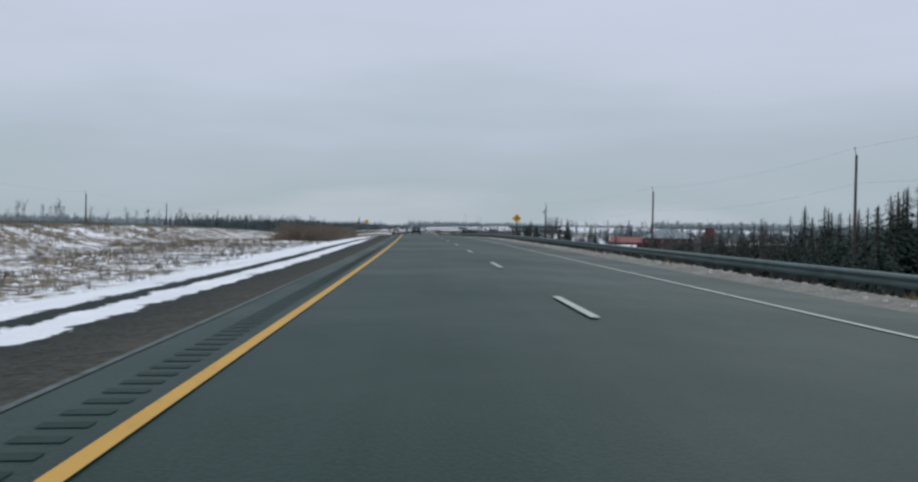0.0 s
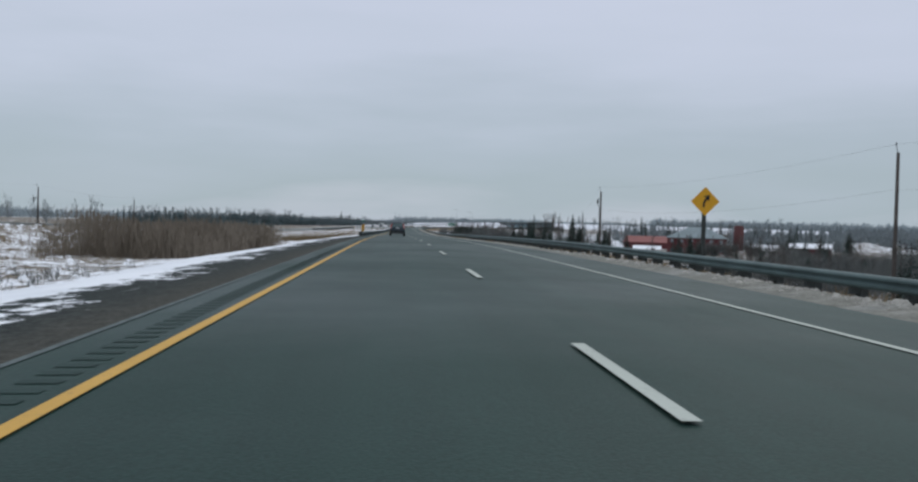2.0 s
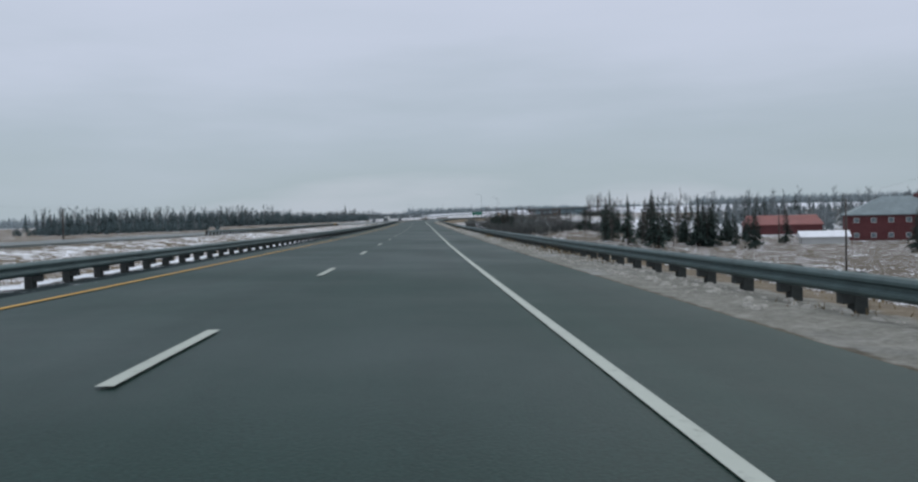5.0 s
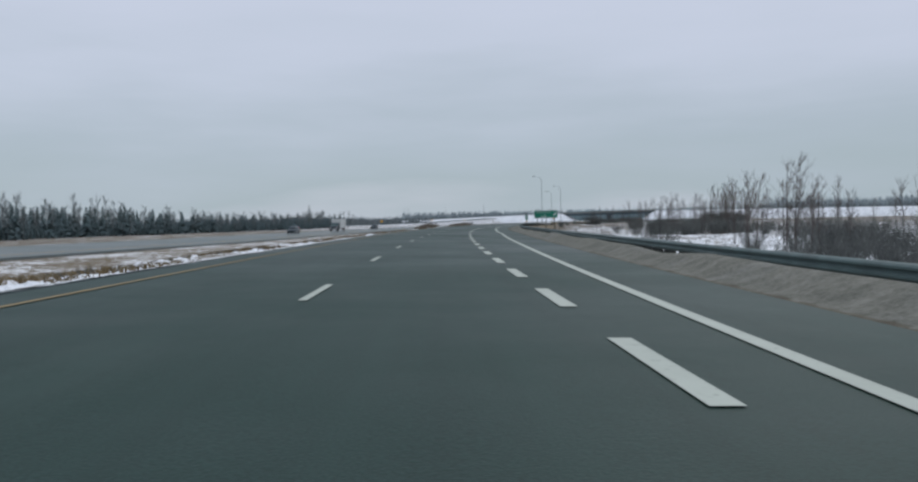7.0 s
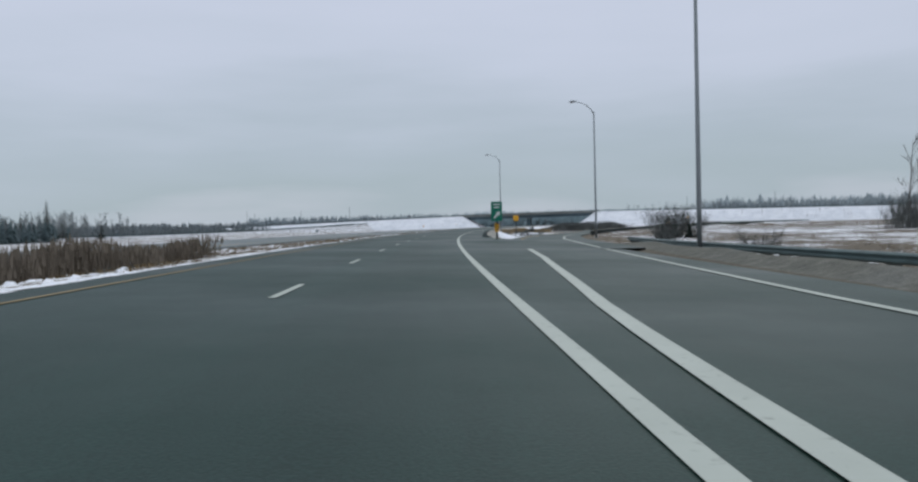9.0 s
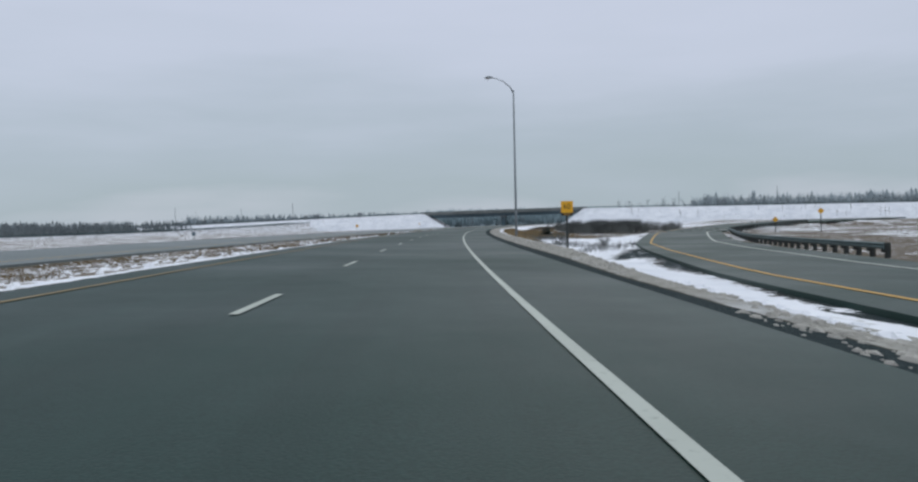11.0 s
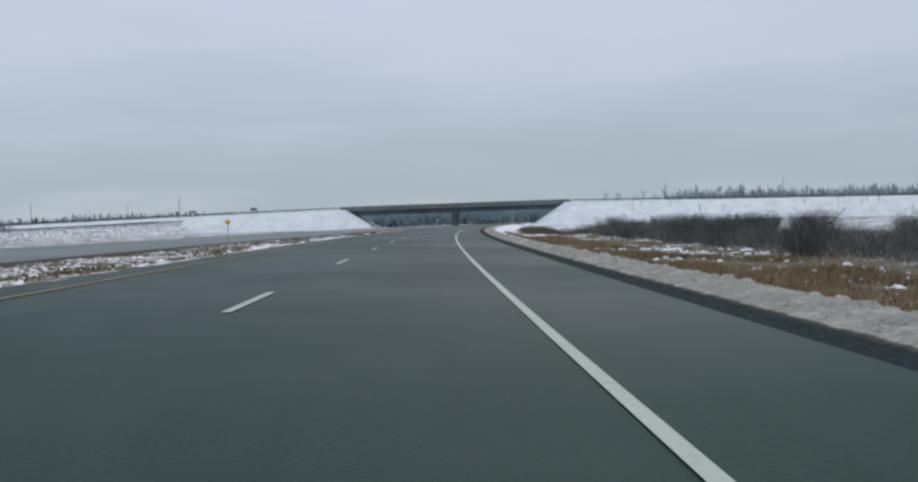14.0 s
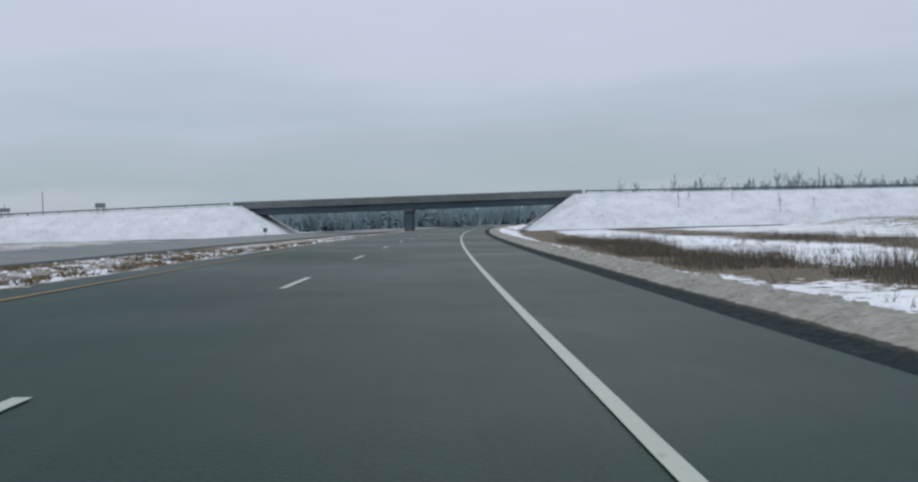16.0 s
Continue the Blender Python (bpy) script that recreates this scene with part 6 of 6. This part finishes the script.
thicket("undergrowth", belt([(128, 846), (152, 862)], 70, 10), "leafless brush under the trees by the ramp", M_BRUSH, 4.0, 8.0, 0.05, 44)
# shrubs on the snowy bank of the crossing road
for kind, low, high, count in (("bare", 2.5, 4.8, 16),):
    for _ in range(count):
        a, f = rng.uniform(48, 175), rng.uniform(0.3, 0.95)
        t = cross_top(a)
        p = cross(a, -7 - 2.1 * t * f, t * (1 - f) * 0.92)
        ob = plant(kind, p.x, p.y, rng.uniform(low, high))
        m = ob.matrix_basis.copy()
        m.translation = (p.x * S, p.y * S, (p.z - 0.1) * S)
        ob.matrix_basis = m
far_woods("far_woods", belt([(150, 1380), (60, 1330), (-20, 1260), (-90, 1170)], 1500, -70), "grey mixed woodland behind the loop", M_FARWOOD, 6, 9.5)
far_woods("far_woods", belt([(300, 1840), (120, 1900), (-40, 1880)], 900, 60), "distant wooded rise", M_HAZEWOOD, 14, 22)


def scatter_tufts(name, spans, count, h, material, label, width=0.02, lean=0.35, per=7, plume=False, r=0.25):
    """dead stalks over stretches of the verge, in one piece"""
    g = random.Random(count)
    verts, faces = [], []
    for _ in range(count):
        s0, s1, u0, u1 = spans[g.randrange(len(spans))]
        s, u = g.uniform(s0, s1), g.uniform(u0, u1)
        u += exit_width(s) if u > 0 else 0
        if noise.noise((s * 0.12, u * 0.2, 9)) < -0.12:
            continue
        base = spot(s, u, ground_fall(s, u))
        tall = h * (0.95 + 0.7 * noise.noise((s * 0.16, u * 0.22, 3)) + 0.3 * noise.noise((s * 0.6, u * 0.6, 6)))
        for _ in range(per):
            a, d = g.uniform(0, 2 * math.pi), r * math.sqrt(g.random())
            p = base + Vector((d * math.cos(a), d * math.sin(a), -0.05))
            tip = p + Vector((g.gauss(0, lean), g.gauss(0, lean), g.uniform(0.5, 1.1))) * tall
            c = g.uniform(0, math.pi)
            w = Vector((math.cos(c), math.sin(c), 0)) * width
            b = len(verts)
            verts += [p - w, p + w, tip]
            faces.append((b, b + 1, b + 2))
            if plume:
                verts += [tip + w * 2.4 - Vector((0, 0, 0.35)), tip + Vector((0, 0, 0.06)), tip - w * 2.4 - Vector((0, 0, 0.3))]
                faces.append((b + 3, b + 4, b + 5))
    ob = raw(name, verts, faces, material, None, label, "stuff")
    return tagged(ob, category="grass")


scatter_tufts("dead_grass", [(-20, 165, -38, -17), (180, 380, -26, -9), (0, 120, -36, -20)], 6000, 0.42, M_STRAW, "dead straw-coloured grass poking through snow")
def scatter_mounds(name, spans, count, lo, hi, flat, material, label, seed):
    """low uneven lumps on the verge, in one piece"""
    g = random.Random(seed)
    verts, faces = [], []
    for _ in range(count):
        s0, s1, u0, u1 = spans[g.randrange(len(spans))]
        s, u = g.uniform(s0, s1), g.uniform(u0, u1)
        u += exit_width(s) if 0 < u and s < 775 else 0
        if noise.noise((s * 0.2, u * 0.35, 2)) < -0.25:
            continue
        base = spot(s, u, ground_fall(s, u))
        r = lo + (hi - lo) * g.random() ** 2
        b, n = len(verts), 6
        turn, long = g.uniform(0, 3), g.uniform(1.0, 1.8)
        for k in range(n):
            a = turn + 2 * math.pi * k / n
            w = r * g.uniform(0.7, 1.2)
            verts.append(base + Vector((w * math.cos(a), w * long * math.sin(a), -0.05)))
        for k in range(3):
            a = turn + 2 * math.pi * k / 3
            verts.append(base + Vector((0.45 * r * math.cos(a), 0.45 * r * long * math.sin(a), r * flat * g.uniform(0.7, 1.2))))
        faces.append((b + 6, b + 7, b + 8))
        for k in range(3):
            i, j = b + 2 * k, b + 6 + k
            faces += [(b + (2 * k - 1) % 6, i, j), (i, i + 1, j), (i + 1, b + 6 + (k + 1) % 3, j)]
    ob = raw(name, verts, faces, material, None, label, "stuff")
    return tagged(ob, category="snow")


scatter_mounds("snow_lumps", [(495, 760, -16, -6.4), (780, 1130, -16, -6.0), (780, 1130, -26, -12)], 13000, 0.06, 0.25, 0.4, M_SNOW, "small lumps of crusted snow among the median grass", 5)
scatter_mounds("snow_lumps", [(0, 150, -36, -11), (165, 230, -26, -9)], 2500, 0.08, 0.3, 0.35, M_SNOW, "small lumps of crusted snow among the field grass", 6)
scatter_mounds("snow_crust", [(800, 1130, 7.0, 8.5)], 6000, 0.04, 0.16, 0.38, M_CRUST, "lumps of sanded ploughed snow along the shoulder", 7)
scatter_mounds("snow_crust", [(-20, 480, 6.7, 8.0)], 6500, 0.04, 0.15, 0.4, M_CRUST, "lumps of sanded ploughed snow along the shoulder", 8)
scatter_mounds("snow_lumps", [(800, 1130, 8.5, 9.4)], 2500, 0.06, 0.22, 0.35, M_SNOW, "lumps of clean snow behind the ploughed edge", 9)
scatter_tufts("dead_grass", [(495, 760, -16, -6.0), (780, 1130, -16, -6.2), (780, 1130, -26, -14)], 34000, 0.19, M_STRAW, "dead straw-coloured grass in the snowy median", width=0.035, lean=0.7, per=8, r=0.22)
scatter_tufts("dark_weeds", [(495, 760, -16, -6.6), (780, 1130, -24, -6.5)], 4500, 0.22, M_BRUSH, "dark dead weeds in the snowy median", width=0.03, lean=0.5, per=8, r=0.2)
scatter_tufts("dead_grass", [(500, 780, -26, -7.6), (780, 1180, -26, -7.6)], 5000, 0.20, M_STRAW, "dead straw-coloured grass in the snowy median")
scatter_tufts("dead_grass", [(-10, 430, 7.2, 8.6), (-10, 430, 8.4, 13), (430, 780, 7.6, 16)], 4200, 0.22, M_STRAW, "dead grass along the gravel verge")
scatter_tufts("dead_grass", [(560, 800, 10, 60), (930, 1000, 9.3, 20)], 7000, 0.36, M_STRAW, "tall dead grass in the verge")
scatter_tufts("dark_brush", [(968, 1072, 22, 34), (985, 1074, 24, 46)], 4200, 1.65, M_BRUSH, "low dark leafless brush in the verge", width=0.014, lean=0.62, per=9, r=0.8)
scatter_tufts("dead_grass", [(924, 1040, 9.4, 21), (930, 1044, 9.6, 17)] * 6 + [(888, 930, 9.1, 11.3)] * 2, 10500, 0.42, M_STRAW, "golden dead grass beside the shoulder", width=0.018, lean=0.5, per=9, r=0.45)
scatter_mounds("snow_lumps", [(900, 1060, 9.2, 21), (980, 1060, 18, 24)], 2200, 0.06, 0.26, 0.4, M_SNOW, "lumps of snow caught in the dead grass", 11)
scatter_tufts("brown_weeds", [(1071, 1130, 13.8, 20), (1071, 1130, 13.8, 20), (1056, 1072, 17, 24), (1060, 1130, 33, 42)], 2300, 0.95, M_REED, "band of brown dead weeds between snow strips", width=0.014, lean=0.22, per=9, r=0.6)
scatter_tufts("dark_weeds", [(932, 1160, 14, 50), (560, 800, 14, 60), (0, 100, -40, -12)], 5000, 0.62, M_BRUSH, "dark leafless weeds among the snow", width=0.016)
scatter_tufts("dark_weeds", [(872, 912, 10, 17), (885, 930, 10, 15)], 1100, 0.55, M_BRUSH, "dark twigs poking through the snow by the ramp", width=0.012, lean=0.3, per=7, r=0.4)
scatter_tufts("reed_bed", [(110, 138, -21, -11.5), (114, 134, -20, -12)], 3000, 1.95, M_REED, "bed of tall dry brown reeds in the ditch", width=0.012, lean=0.2, per=9, plume=True, r=0.5)
scatter_tufts("reed_bed", [(674, 692, -13.0, -9.8)], 600, 1.2, M_REED, "low bed of dry brown reeds in the median", width=0.022, lean=0.12, per=6, plume=True, r=0.5)
scatter_tufts("reed_bed", [(748, 776, -13.5, -10.2)], 1300, 1.2, M_REED, "low bed of dry brown reeds in the median", width=0.022, lean=0.12, per=6, plume=True, r=0.5)
scatter_tufts("reed_bed", [(168, 228, -19, -10)], 1900, 0.6, M_STRAW, "dry golden grass bed beside the rail end", width=0.02, lean=0.15, per=6, r=0.5)
